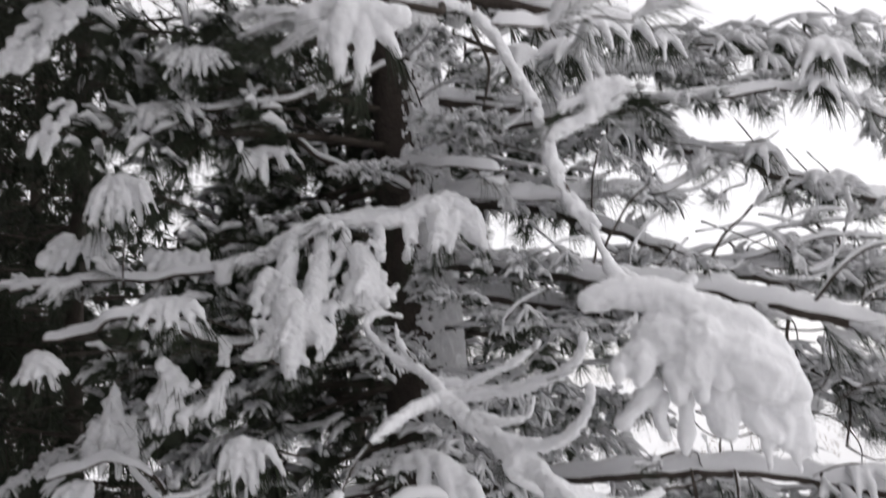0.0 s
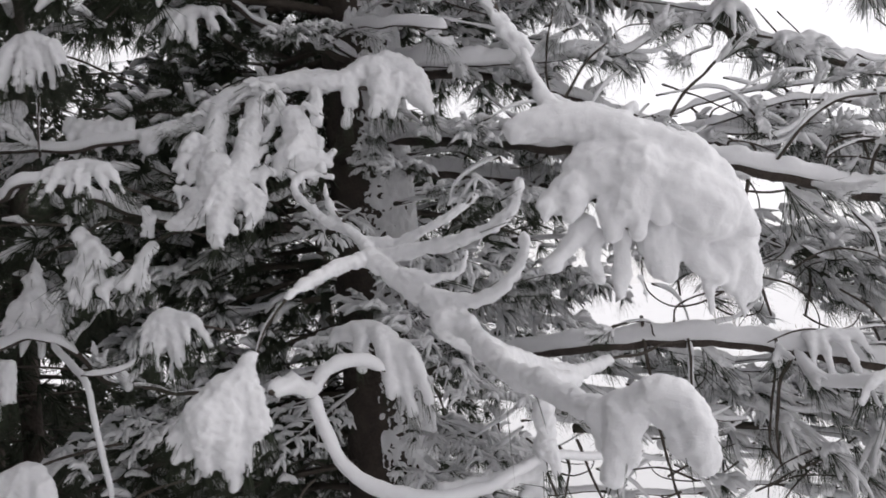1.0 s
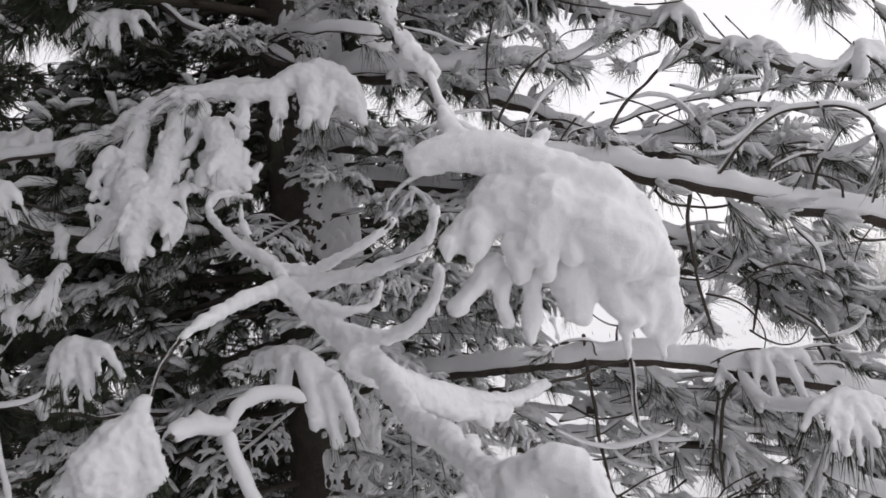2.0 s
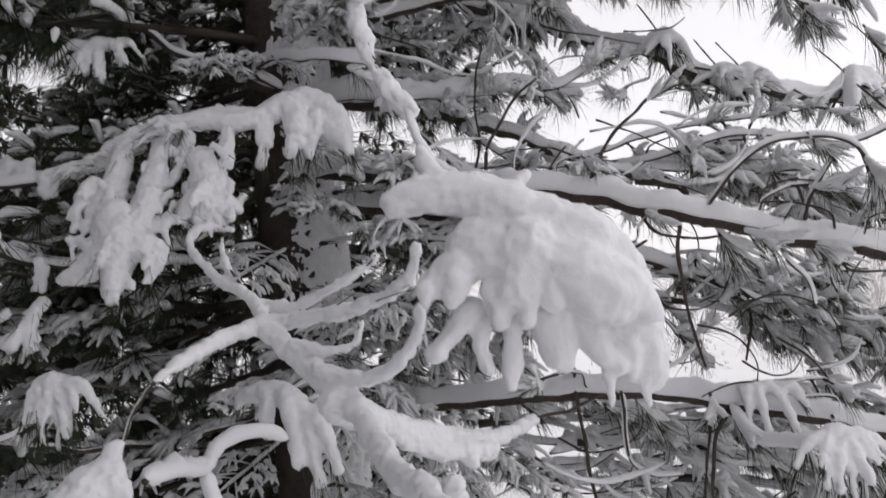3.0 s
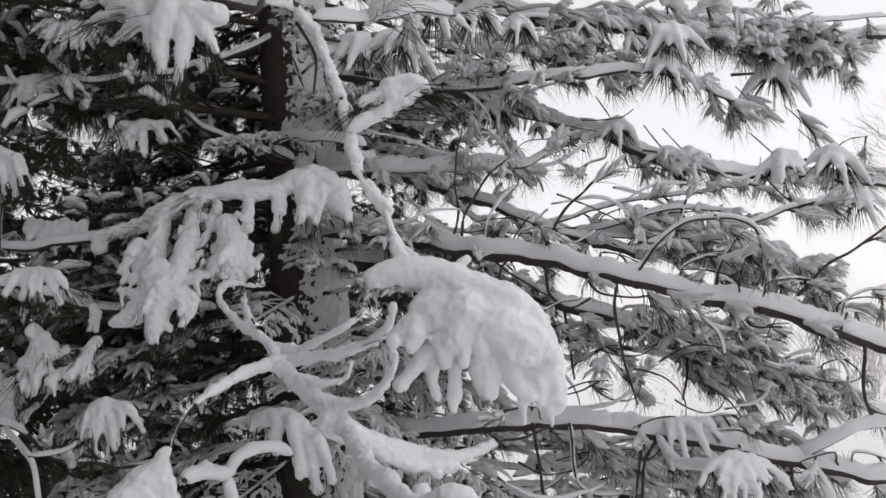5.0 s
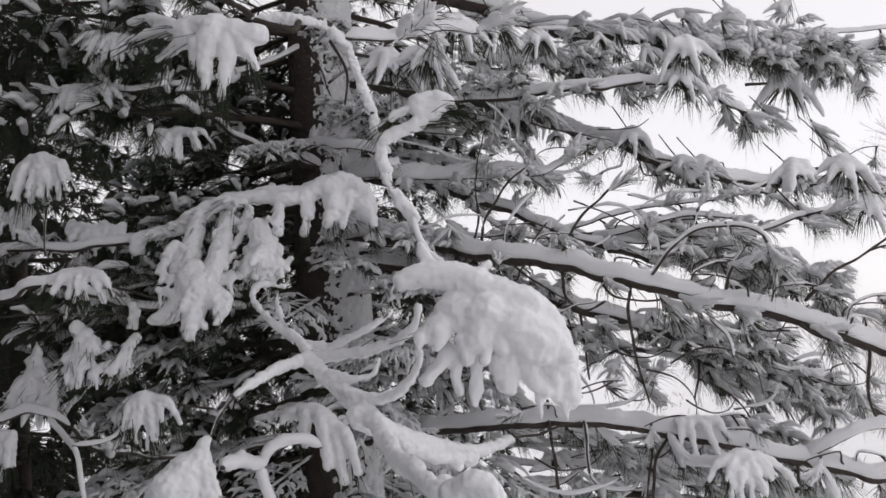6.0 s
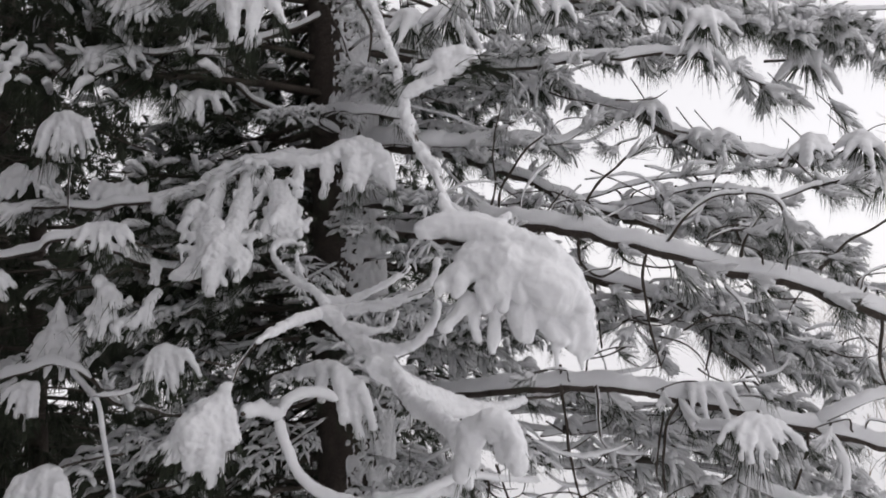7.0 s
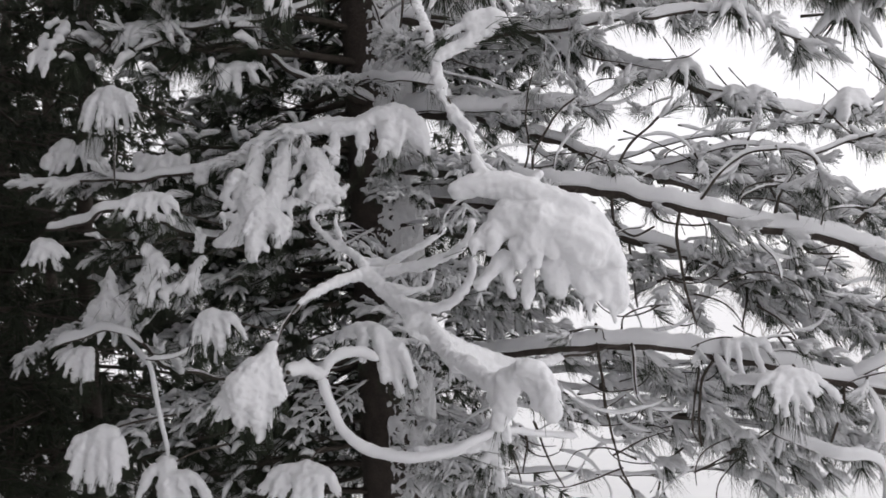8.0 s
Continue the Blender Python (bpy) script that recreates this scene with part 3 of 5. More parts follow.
# tangle of fine curling twigs, some bare and some snowed, between the limbs
snarl = random.Random(77)
for lo, hi, count in (((0.35, 2.35, 0.98), (1.3, 2.85, 1.36), 46), ((0.75, 2.35, 1.45), (1.7, 2.8, 1.8), 26), ((0.25, 2.5, 1.95), (1.5, 2.85, 2.25), 34), ((0.2, 2.6, 2.35), (1.0, 2.9, 2.9), 22)):
    for n in range(count):
        a = Vector([snarl.uniform(u, v) for u, v in zip(lo, hi)])
        turn, pitch, ln = snarl.choice((0, 0, math.pi)) + snarl.uniform(-0.6, 0.6), snarl.uniform(-0.9, 0.5), snarl.uniform(0.16, 0.38)
        bend, way, p = snarl.uniform(-0.75, 0.75), Vector((math.cos(turn), 0.4 * math.sin(turn), pitch)).normalized(), [a]
        for k in range(4):
            p.append(p[-1] + way * ln / 4)
            way = (Matrix.Rotation(bend * (0.5 + 0.4 * k), 3, "Y") @ way + Vector((0, 0, snarl.uniform(-0.25, 0.2)))).normalized()
        load = snarl.random() < 0.6
        limb(pine, "twig", p, 0.0034, 0.0014, (0.011, 0.006) if load else None, seed=400 + n, broad=1.8, gaps=0.7, tufts=1 if load and n % 2 else 0, kind=SPRAYS, span=(0.8, 1), size=0.75, step=0.016, wrap=0.3)

# bare dark twigs and thin snowed ones among the limbs
for i, (pts, load) in enumerate((
    ([(0.879, 2.307, 1.876), (0.916, 2.290, 1.831), (1.006, 2.271, 1.812), (1.092, 2.270, 1.825)], None),
    ([(0.604, 2.482, 1.977), (0.701, 2.467, 1.892), (0.789, 2.450, 1.838)], None),
    ([(0.161, 2.921, 2.172), (0.227, 2.876, 2.085), (0.317, 2.859, 2.030)], None),
    ([(1.289, 2.213, 1.775), (1.303, 2.197, 1.710), (1.392, 2.198, 1.696)], None),
    ([(1.170, 2.222, 1.801), (1.169, 2.195, 1.741), (1.211, 2.199, 1.690), (1.224, 2.202, 1.631)], 0.012),
    ([(1.289, 2.214, 1.770), (1.259, 2.197, 1.712), (1.275, 2.200, 1.662)], 0.012),
    ([(0.644, 2.625, 1.273), (0.825, 2.604, 1.291), (0.981, 2.573, 1.306)], 0.014),
    ([(0.661, 2.628, 1.214), (0.743, 2.577, 1.239), (0.822, 2.523, 1.296)], 0.012),
    ([(0.803, 2.394, 1.451), (0.814, 2.421, 1.333), (0.826, 2.425, 1.269), (0.877, 2.427, 1.231), (0.948, 2.427, 1.226)], 0.01),
    ([(0.993, 2.315, 1.426), (0.982, 2.301, 1.325), (0.960, 2.288, 1.208), (0.976, 2.291, 1.157)], None),
    ([(0.384, 2.227, 1.227), (0.412, 2.232, 1.143), (0.429, 2.237, 1.059)], None),
    ([(0.476, 2.226, 1.242), (0.515, 2.232, 1.142), (0.554, 2.238, 1.041)], None),
    ([(0.434, 2.227, 1.226), (0.458, 2.230, 1.176), (0.439, 2.235, 1.093)], None),
    ([(0.463, 2.581, 1.995), (0.512, 2.593, 2.114), (0.516, 2.613, 2.279), (0.550, 2.653, 2.452)], None),
    ([(0.754, 2.757, 2.384), (0.796, 2.713, 2.286), (0.824, 2.717, 2.223)], 0.01),
    ([(-0.152, 2.918, 3.031), (-0.062, 2.830, 2.828), (-0.008, 2.790, 2.675)], None),
    ([(0.179, 1.612, 2.433), (0.205, 1.656, 2.378), (0.188, 1.710, 2.312)], None),
)):
    limb(pine, "twig", pts, 0.0045, 0.0025, (load, load) if load else None, seed=210 + i, broad=1.4)

# limbs on the dark side
edge = limb(pine, "branch", [(-0.056, 3.059, 2.362), (-0.077, 2.664, 2.278), (-0.128, 2.516, 2.241), (-0.221, 2.495, 2.242), (-0.334, 2.478, 2.205), (-0.458, 2.471, 2.151), (-0.643, 2.473, 2.118), (-0.837, 2.474, 2.102), (-1.032, 2.474, 2.106), (-1.307, 2.474, 2.096)], 0.012, 0.007, (0.034, 0.016), "branch with heavy draped snow", seed=40, broad=1.7, tufts=12, kind=SPRAYS)
EAVE = (
    ([(-0.640, 2.460, 2.117), (-0.518, 2.460, 2.143), (-0.421, 2.460, 2.202), (-0.325, 2.460, 2.235)], 0.021, 0.023),
    ([(-0.325, 2.460, 2.235), (-0.210, 2.460, 2.240), (-0.112, 2.460, 2.226), (-0.025, 2.490, 2.261)], 0.025, 0.028),
    ([(-0.035, 2.490, 2.254), (0.050, 2.510, 2.284), (0.126, 2.510, 2.244), (0.152, 2.510, 2.180)], 0.038, 0.031),
    ([(-0.052, 2.480, 2.240), (-0.051, 2.460, 2.159), (-0.066, 2.460, 2.109)], 0.026, 0.017),
    ([(0.023, 2.490, 2.256), (0.031, 2.460, 2.183), (0.014, 2.460, 2.131)], 0.040, 0.017),
    ([(0.079, 2.490, 2.224), (0.063, 2.460, 2.120)], 0.031, 0.012),
    ([(0.126, 2.490, 2.192), (0.168, 2.460, 2.125)], 0.031, 0.016),
    ([(-0.623, 2.460, 2.126), (-0.627, 2.460, 2.088)], 0.021, 0.025),
)
VEIL = (
    ([(-0.411, 2.440, 2.187), (-0.409, 2.350, 2.062), (-0.412, 2.270, 1.974)], 0.027, 0.049),
    ([(-0.389, 2.270, 1.982), (-0.356, 2.220, 1.907)], 0.054, 0.068),
    ([(-0.356, 2.220, 1.907), (-0.427, 2.200, 1.849), (-0.478, 2.200, 1.831)], 0.056, 0.018),
    ([(-0.353, 2.210, 1.872), (-0.356, 2.180, 1.812), (-0.358, 2.170, 1.771)], 0.049, 0.016),
    ([(-0.330, 2.220, 1.905), (-0.262, 2.220, 1.881)], 0.057, 0.027),
    ([(-0.450, 2.320, 2.061), (-0.475, 2.290, 2.006)], 0.030, 0.022),
    ([(-0.268, 2.210, 1.859), (-0.283, 2.200, 1.814)], 0.030, 0.011),
    ([(-0.319, 2.450, 2.221), (-0.308, 2.380, 2.115), (-0.315, 2.320, 2.036)], 0.026, 0.038),
    ([(-0.312, 2.310, 2.034), (-0.316, 2.260, 1.959)], 0.037, 0.030),
)
APRON = (
    ([(-0.197, 2.380, 2.124), (-0.177, 2.350, 2.049), (-0.170, 2.330, 1.996)], 0.041, 0.063),
    ([(-0.211, 2.330, 1.995), (-0.222, 2.320, 1.955)], 0.041, 0.019),
    ([(-0.139, 2.330, 1.991), (-0.144, 2.320, 1.936)], 0.041, 0.019),
    ([(-0.144, 2.450, 2.201), (-0.139, 2.400, 2.108)], 0.023, 0.021),
    ([(-0.247, 2.450, 2.198), (-0.251, 2.400, 2.115)], 0.021, 0.020),
    ([(-0.122, 2.330, 1.968), (-0.083, 2.330, 2.009)], 0.015, 0.008),
    ([(-0.254, 2.400, 2.115), (-0.269, 2.350, 2.054)], 0.018, 0.012),
)
heap(edge, EAVE, voxel=0.005, lump=0.006, size=34, needles=24, seed=2, long=0.07)
heap(edge, VEIL + APRON, voxel=0.0042, lump=0.0055, size=42, needles=14, seed=3, long=0.06, frayed=3, soften=5)
limb(pine, "branch", [(-0.085, 3.104, 2.452), (-0.173, 2.953, 2.466), (-0.301, 2.920, 2.511), (-0.406, 2.896, 2.579), (-0.506, 2.891, 2.650), (-0.629, 2.888, 2.706), (-0.789, 2.889, 2.692)], 0.016, 0.008, (0.012, 0.01), seed=41, tufts=5, kind=DARK_SPRAYS)
limb(pine, "branch", [(-0.076, 3.053, 2.464), (-0.145, 2.903, 2.462), (-0.144, 2.870, 2.499), (-0.046, 2.752, 2.476), (0.125, 2.556, 2.401), (0.228, 2.508, 2.366)], 0.006, 0.004, (0.028, 0.03), seed=42, broad=1.5, tufts=3)
limb(pine, "branch", [(-0.302, 3.080, 2.020), (-0.626, 2.687, 1.894), (-0.758, 2.133, 1.950), (-0.861, 2.135, 1.918), (-1.028, 2.185, 1.907)], 0.009, 0.006, (0.022, 0.02), seed=43, broad=1.6)
arc = limb(pine, "branch", [(-0.776, 2.299, 1.523), (-0.822, 2.266, 1.565), (-0.887, 2.275, 1.581), (-0.957, 2.286, 1.564), (-1.076, 2.309, 1.529)], 0.005, 0.005, (0.016, 0.026), seed=44, broad=1.5)
limb(pine, "branch", [(-0.189, 3.138, 1.395), (-0.437, 3.021, 1.349), (-0.640, 2.719, 1.374), (-0.748, 2.414, 1.445), (-0.776, 2.299, 1.523)], 0.012, 0.006, (0.004, 0.004), seed=49, gaps=0.5, tufts=4, kind=DARK_SPRAYS)
fall = limb(pine, "twig", [(-0.826, 2.267, 1.562), (-0.755, 2.210, 1.507), (-0.687, 2.142, 1.467), (-0.658, 2.117, 1.392), (-0.634, 2.102, 1.300), (-0.602, 2.079, 1.188)], 0.004, 0.003, (0.012, 0.012), seed=45, broad=1.6, wrap=0.7)
limb(pine, "twig", [(-0.694, 2.141, 1.483), (-0.654, 2.151, 1.481), (-0.604, 2.171, 1.490), (-0.566, 2.209, 1.521)], 0.003, 0.002, (0.012, 0.008), seed=46, broad=1.6)
limb(pine, "twig", [(-0.919, 2.425, 2.080), (-0.916, 2.410, 2.164), (-0.904, 2.395, 2.246), (-0.922, 2.387, 2.376)], 0.004, 0.003, (0.004, 0.004), seed=47, gaps=0.6)
side = limb(pine, "branch", [(-0.131, 3.041, 2.983), (-0.385, 2.832, 2.801), (-0.576, 2.736, 2.733), (-0.760, 2.657, 2.705), (-0.984, 2.638, 2.700)], 0.008, 0.004, (0.015, 0.02), seed=48, broad=1.6, tufts=6, kind=DARK_SPRAYS)


# thin bare twigs that curl up and out from the limbs on the open side, with a little snow
curl = random.Random(91)
for n, at in enumerate([(0.663, 2.402, 1.961), (0.893, 2.287, 1.888), (1.098, 2.231, 1.818), (1.314, 2.195, 1.751), (1.521, 2.199, 1.676), (1.102, 2.747, 1.734), (1.480, 2.826, 1.596), (1.765, 2.892, 1.493), (0.745, 2.434, 1.446), (1.133, 2.297, 1.390), (1.324, 2.280, 1.335), (1.535, 2.243, 1.287), (1.110, 2.856, 2.412), (1.495, 2.884, 2.277), (0.979, 2.739, 2.031), (1.914, 2.965, 2.257)]):
    a = Vector(at)
    for k in range(2):
        hand, up, ln = curl.choice((-1, 1, 1)), curl.choice((1, 1, -0.8)), curl.uniform(0.12, 0.26)
        d = Vector((hand * 0.5, curl.uniform(-0.5, 0.1), up)).normalized()
        e = Vector((hand, curl.uniform(-0.3, 0.2), up * curl.uniform(-0.2, 0.5))).normalized()
        b = a + d * ln * 0.45
        limb(pine, "twig", [a, a + d * ln * 0.22 + Vector((hand * 0.01, 0, 0)), b, b + e * ln * 0.35, b + e * ln * 0.7 - Vector((0, 0, ln * 0.12))], 0.0038, 0.0018, (0.002, 0.006) if k else None, seed=300 + 2 * n + k, broad=1.2, gaps=0.5, tufts=1 + k, kind=HANGING, span=(0.7, 1), size=0.7, drop=0.3)


# draped tufts of the dark side, each on a twig of its own
for n, (spine, tips, rs, rt) in enumerate((
    ([(-0.943, 2.386, 2.392), (-0.885, 2.376, 2.390)], [(-1.016, 2.364, 2.268), (-0.979, 2.366, 2.235), (-0.934, 2.365, 2.251), (-0.890, 2.365, 2.240), (-0.843, 2.364, 2.256), (-0.790, 2.363, 2.281)], 0.034, 0.014),
    ([(-0.572, 2.638, 2.527), (-0.510, 2.628, 2.525)], [(-0.674, 2.612, 2.468), (-0.628, 2.615, 2.425), (-0.576, 2.614, 2.438), (-0.532, 2.615, 2.411), (-0.473, 2.613, 2.454), (-0.407, 2.612, 2.460)], 0.034, 0.013),
    ([(-0.928, 2.637, 2.714), (-0.865, 2.627, 2.711)], [(-1.007, 2.602, 2.626), (-0.961, 2.604, 2.603), (-0.913, 2.602, 2.631), (-0.841, 2.605, 2.586), (-0.768, 2.603, 2.613), (-0.716, 2.603, 2.621)], 0.03, 0.013),
    ([(-0.763, 2.548, 2.859), (-0.702, 2.538, 2.856)], [(-0.880, 2.529, 2.835), (-0.840, 2.533, 2.772), (-0.780, 2.535, 2.748), (-0.719, 2.535, 2.739), (-0.667, 2.533, 2.773), (-0.616, 2.532, 2.790)], 0.03, 0.013),
    ([(-0.673, 2.081, 1.967), (-0.622, 2.071, 1.967)], [(-0.742, 2.045, 1.916), (-0.705, 2.045, 1.903), (-0.656, 2.045, 1.904), (-0.607, 2.046, 1.894), (-0.559, 2.046, 1.884), (-0.526, 2.046, 1.898)], 0.034, 0.011),
    ([(-0.486, 2.104, 1.606), (-0.437, 2.093, 1.607)], [(-0.518, 2.078, 1.525), (-0.491, 2.080, 1.500), (-0.449, 2.082, 1.464), (-0.411, 2.080, 1.505), (-0.357, 2.078, 1.534)], 0.032, 0.011),
    ([(-1.012, 2.310, 1.511), (-0.956, 2.300, 1.513)], [(-1.065, 2.293, 1.453), (-1.012, 2.296, 1.416), (-0.986, 2.298, 1.372), (-0.950, 2.296, 1.414)], 0.026, 0.012),
)):
    start = Vector(spine[0])
    stem = limb(pine, "twig", [start + (trunk_at(start.z) - start) * 0.25 + Vector((0, 0.1, -0.06)), start + (trunk_at(start.z) - start) * 0.1 + Vector((0, 0.03, -0.02)), start], 0.004, 0.003, None, seed=60 + n)
    clump(stem, spine, finer(spine, tips, n), rs * 0.64, rt * 0.64, needles=18, seed=10 + n, voxel=0.005, arch=0.25, fat=0.7, long=0.075, lump=0.005, size=45)

for n, (at, wide, high, thick) in enumerate((
    ([(-1.146, 2.566, 2.231)], 0.2, 0.07, 0.016), ([(-0.801, 2.521, 2.156)], 0.22, 0.06, 0.014),
    ([(-1.221, 2.424, 2.912)], 0.16, 0.3, 0.02), ([(-1.128, 2.422, 2.960)], 0.12, 0.12, 0.018), ([(-1.159, 2.443, 2.611)], 0.08, 0.2, 0.015),
    ([(-0.415, 2.242, 1.964)], 0.15, 0.13, 0.011), ([(-0.293, 2.301, 1.983)], 0.12, 0.11, 0.01), ([(-0.186, 2.349, 2.020)], 0.15, 0.11, 0.011), ([(-0.916, 2.352, 1.636)], 0.15, 0.1, 0.013), ([(-0.679, 2.196, 1.725)], 0.12, 0.1, 0.011),
)):
    start = Vector(at[0])
    stem = limb(pine, "twig", [start + Vector((0.06, 0.22, 0.03)), start + Vector((0.02, 0.1, 0.04)), start], 0.004, 0.003, None, seed=180 + n)
    sheet(stem, start, wide, high, 20 + n, blobs=14, fingers=4, thick=thick, taper=0.1)

for n, lobes in enumerate((
    (([(-0.930, 2.393, 1.791), (-0.928, 2.377, 1.720), (-0.925, 2.363, 1.631)], 0.008, 0.05), ([(-0.955, 2.362, 1.646), (-0.972, 2.345, 1.588)], 0.04, 0.024), ([(-0.885, 2.362, 1.644), (-0.853, 2.355, 1.585)], 0.04, 0.022)),
    (([(-0.709, 2.210, 1.827), (-0.684, 2.195, 1.751), (-0.707, 2.171, 1.654)], 0.026, 0.022), ([(-0.681, 2.202, 1.803), (-0.643, 2.195, 1.745)], 0.026, 0.014), ([(-0.714, 2.195, 1.743), (-0.723, 2.178, 1.700)], 0.024, 0.016)),
    (([(-0.532, 2.213, 1.788), (-0.564, 2.196, 1.733), (-0.596, 2.178, 1.697)], 0.018, 0.022), ([(-0.574, 2.287, 1.887), (-0.547, 2.241, 1.811)], 0.02, 0.014), ([(-0.565, 2.197, 1.722), (-0.548, 2.189, 1.684)], 0.018, 0.012)),
)):
    start = Vector(lobes[0][0][0])
    stem = limb(pine, "twig", [start + Vector((0.1, 0.25, 0.02)), start + Vector((0.04, 0.1, 0.04)), start], 0.004, 0.003, None, seed=190 + n)
    heap(stem, lobes, 0.006, 0.006, 40, 30, 60 + n, frayed=9)

# near branch that comes down across the view and ends in the great clump
NEAR = [(-0.779, 2.080, 3.141), (0.033, 1.500, 2.450), (0.128, 1.530, 2.451), (0.183, 1.580, 2.449), (0.215, 1.585, 2.401), (0.250, 1.530, 2.300), (0.282, 1.480, 2.213), (0.295, 1.460, 2.131), (0.307, 1.450, 2.067), (0.331, 1.450, 2.018), (0.361, 1.445, 1.977)]
near = limb(pine, "branch", NEAR, 0.0075, 0.0055, None, "slender branch caked with snow", seed=80, step=0.008)
heap(near, ((NEAR[1:7], 0.012, 0.011), (NEAR[6:], 0.0115, 0.0135), (NEAR[3:5], 0.014, 0.014), (NEAR[7:9], 0.015, 0.015)), voxel=0.0035, lump=0.0055, size=60, soften=4)
limb(pine, "twig", [(0.357, 1.445, 1.980), (0.369, 1.435, 1.927), (0.386, 1.425, 1.890), (0.416, 1.395, 1.855)], 0.0045, 0.004, (0.006, 0.018), seed=79, broad=1.2, step=0.005, wrap=0.3)
limb(pine, "twig", [(0.215, 1.593, 2.425), (0.286, 1.613, 2.424), (0.364, 1.652, 2.441), (0.446, 1.700, 2.475), (0.531, 1.749, 2.483)], 0.005, 0.003, (0.025, 0.03), seed=81, broad=1.8, tufts=3, kind=SPRAYS)
puff = limb(pine, "twig", [(0.299, 1.450, 2.145), (0.336, 1.460, 2.160), (0.384, 1.470, 2.185), (0.433, 1.470, 2.211)], 0.004, 0.003, None, seed=82)
heap(puff, (
    ([(0.301, 1.450, 2.147), (0.342, 1.450, 2.160), (0.385, 1.450, 2.181), (0.422, 1.450, 2.200)], 0.014, 0.017),
    ([(0.375, 1.450, 2.221), (0.411, 1.450, 2.226), (0.446, 1.450, 2.216)], 0.020, 0.017),
    ([(0.380, 1.450, 2.204), (0.416, 1.450, 2.208)], 0.019, 0.019),
    ([(0.363, 1.450, 2.212), (0.332, 1.450, 2.196), (0.322, 1.450, 2.187)], 0.013, 0.007),
    ([(0.416, 1.450, 2.214), (0.457, 1.450, 2.203)], 0.014, 0.007),
), voxel=0.0035, lump=0.004, size=45, needles=26, seed=30, long=0.1)
heap(near, (
    ([(0.042, 1.460, 2.394), (-0.026, 1.460, 2.411), (-0.098, 1.510, 2.444), (-0.159, 1.560, 2.459)], 0.025, 0.023),
    ([(-0.126, 1.510, 2.435), (-0.249, 1.660, 2.499), (-0.341, 1.740, 2.515)], 0.024, 0.010),
    ([(-0.121, 1.510, 2.423), (-0.178, 1.560, 2.413), (-0.228, 1.610, 2.408)], 0.020, 0.008),
    ([(-0.047, 1.460, 2.415), (-0.070, 1.460, 2.356), (-0.073, 1.460, 2.287)], 0.035, 0.009),
    ([(-0.021, 1.460, 2.390), (-0.027, 1.460, 2.324), (-0.041, 1.460, 2.255)], 0.024, 0.007),
    ([(0.003, 1.460, 2.394), (0.024, 1.460, 2.351), (0.037, 1.460, 2.321)], 0.023, 0.008),
    ([(-0.090, 1.460, 2.385), (-0.115, 1.510, 2.353)], 0.017, 0.008),
    ([(-0.165, 1.560, 2.460), (-0.287, 1.710, 2.558), (-0.360, 1.760, 2.570)], 0.018, 0.009),
), voxel=0.004, lump=0.004, size=40, needles=50, seed=31, long=0.075)
# the great clump: its back and beak, the rim of its front and the fingers that hang under it
BACK = (
    ([(0.334, 1.385, 1.839), (0.377, 1.385, 1.850), (0.433, 1.385, 1.844), (0.476, 1.385, 1.825)], 0.021, 0.037),
    ([(0.373, 1.415, 1.913), (0.386, 1.395, 1.876), (0.411, 1.385, 1.857)], 0.009, 0.022),
    ([(0.474, 1.385, 1.825), (0.524, 1.385, 1.797), (0.578, 1.385, 1.767)], 0.036, 0.046),
    ([(0.573, 1.385, 1.772), (0.614, 1.405, 1.729), (0.637, 1.415, 1.667)], 0.045, 0.037),
    ([(0.429, 1.375, 1.775), (0.494, 1.355, 1.760), (0.552, 1.355, 1.737), (0.594, 1.365, 1.708)], 0.039, 0.050),
    ([(0.440, 1.375, 1.777), (0.395, 1.365, 1.744), (0.367, 1.365, 1.726)], 0.037, 0.016),
    ([(0.494, 1.355, 1.762), (0.480, 1.345, 1.719)], 0.052, 0.032),
    ([(0.496, 1.395, 1.859), (0.506, 1.395, 1.866)], 0.010, 0.008),
)
RIM = (
    ([(0.406, 1.350, 1.740), (0.399, 1.350, 1.711)], 0.019, 0.012),
    ([(0.453, 1.350, 1.721), (0.455, 1.350, 1.680)], 0.018, 0.014),
    ([(0.489, 1.340, 1.719), (0.486, 1.340, 1.677)], 0.016, 0.011),
    ([(0.518, 1.340, 1.723), (0.520, 1.340, 1.700)], 0.020, 0.014),
    ([(0.560, 1.340, 1.715), (0.572, 1.340, 1.688), (0.597, 1.340, 1.679)], 0.025, 0.014),
    ([(0.616, 1.360, 1.712), (0.646, 1.370, 1.680)], 0.028, 0.017),
    ([(0.364, 1.350, 1.728), (0.363, 1.350, 1.711)], 0.013, 0.009),
)
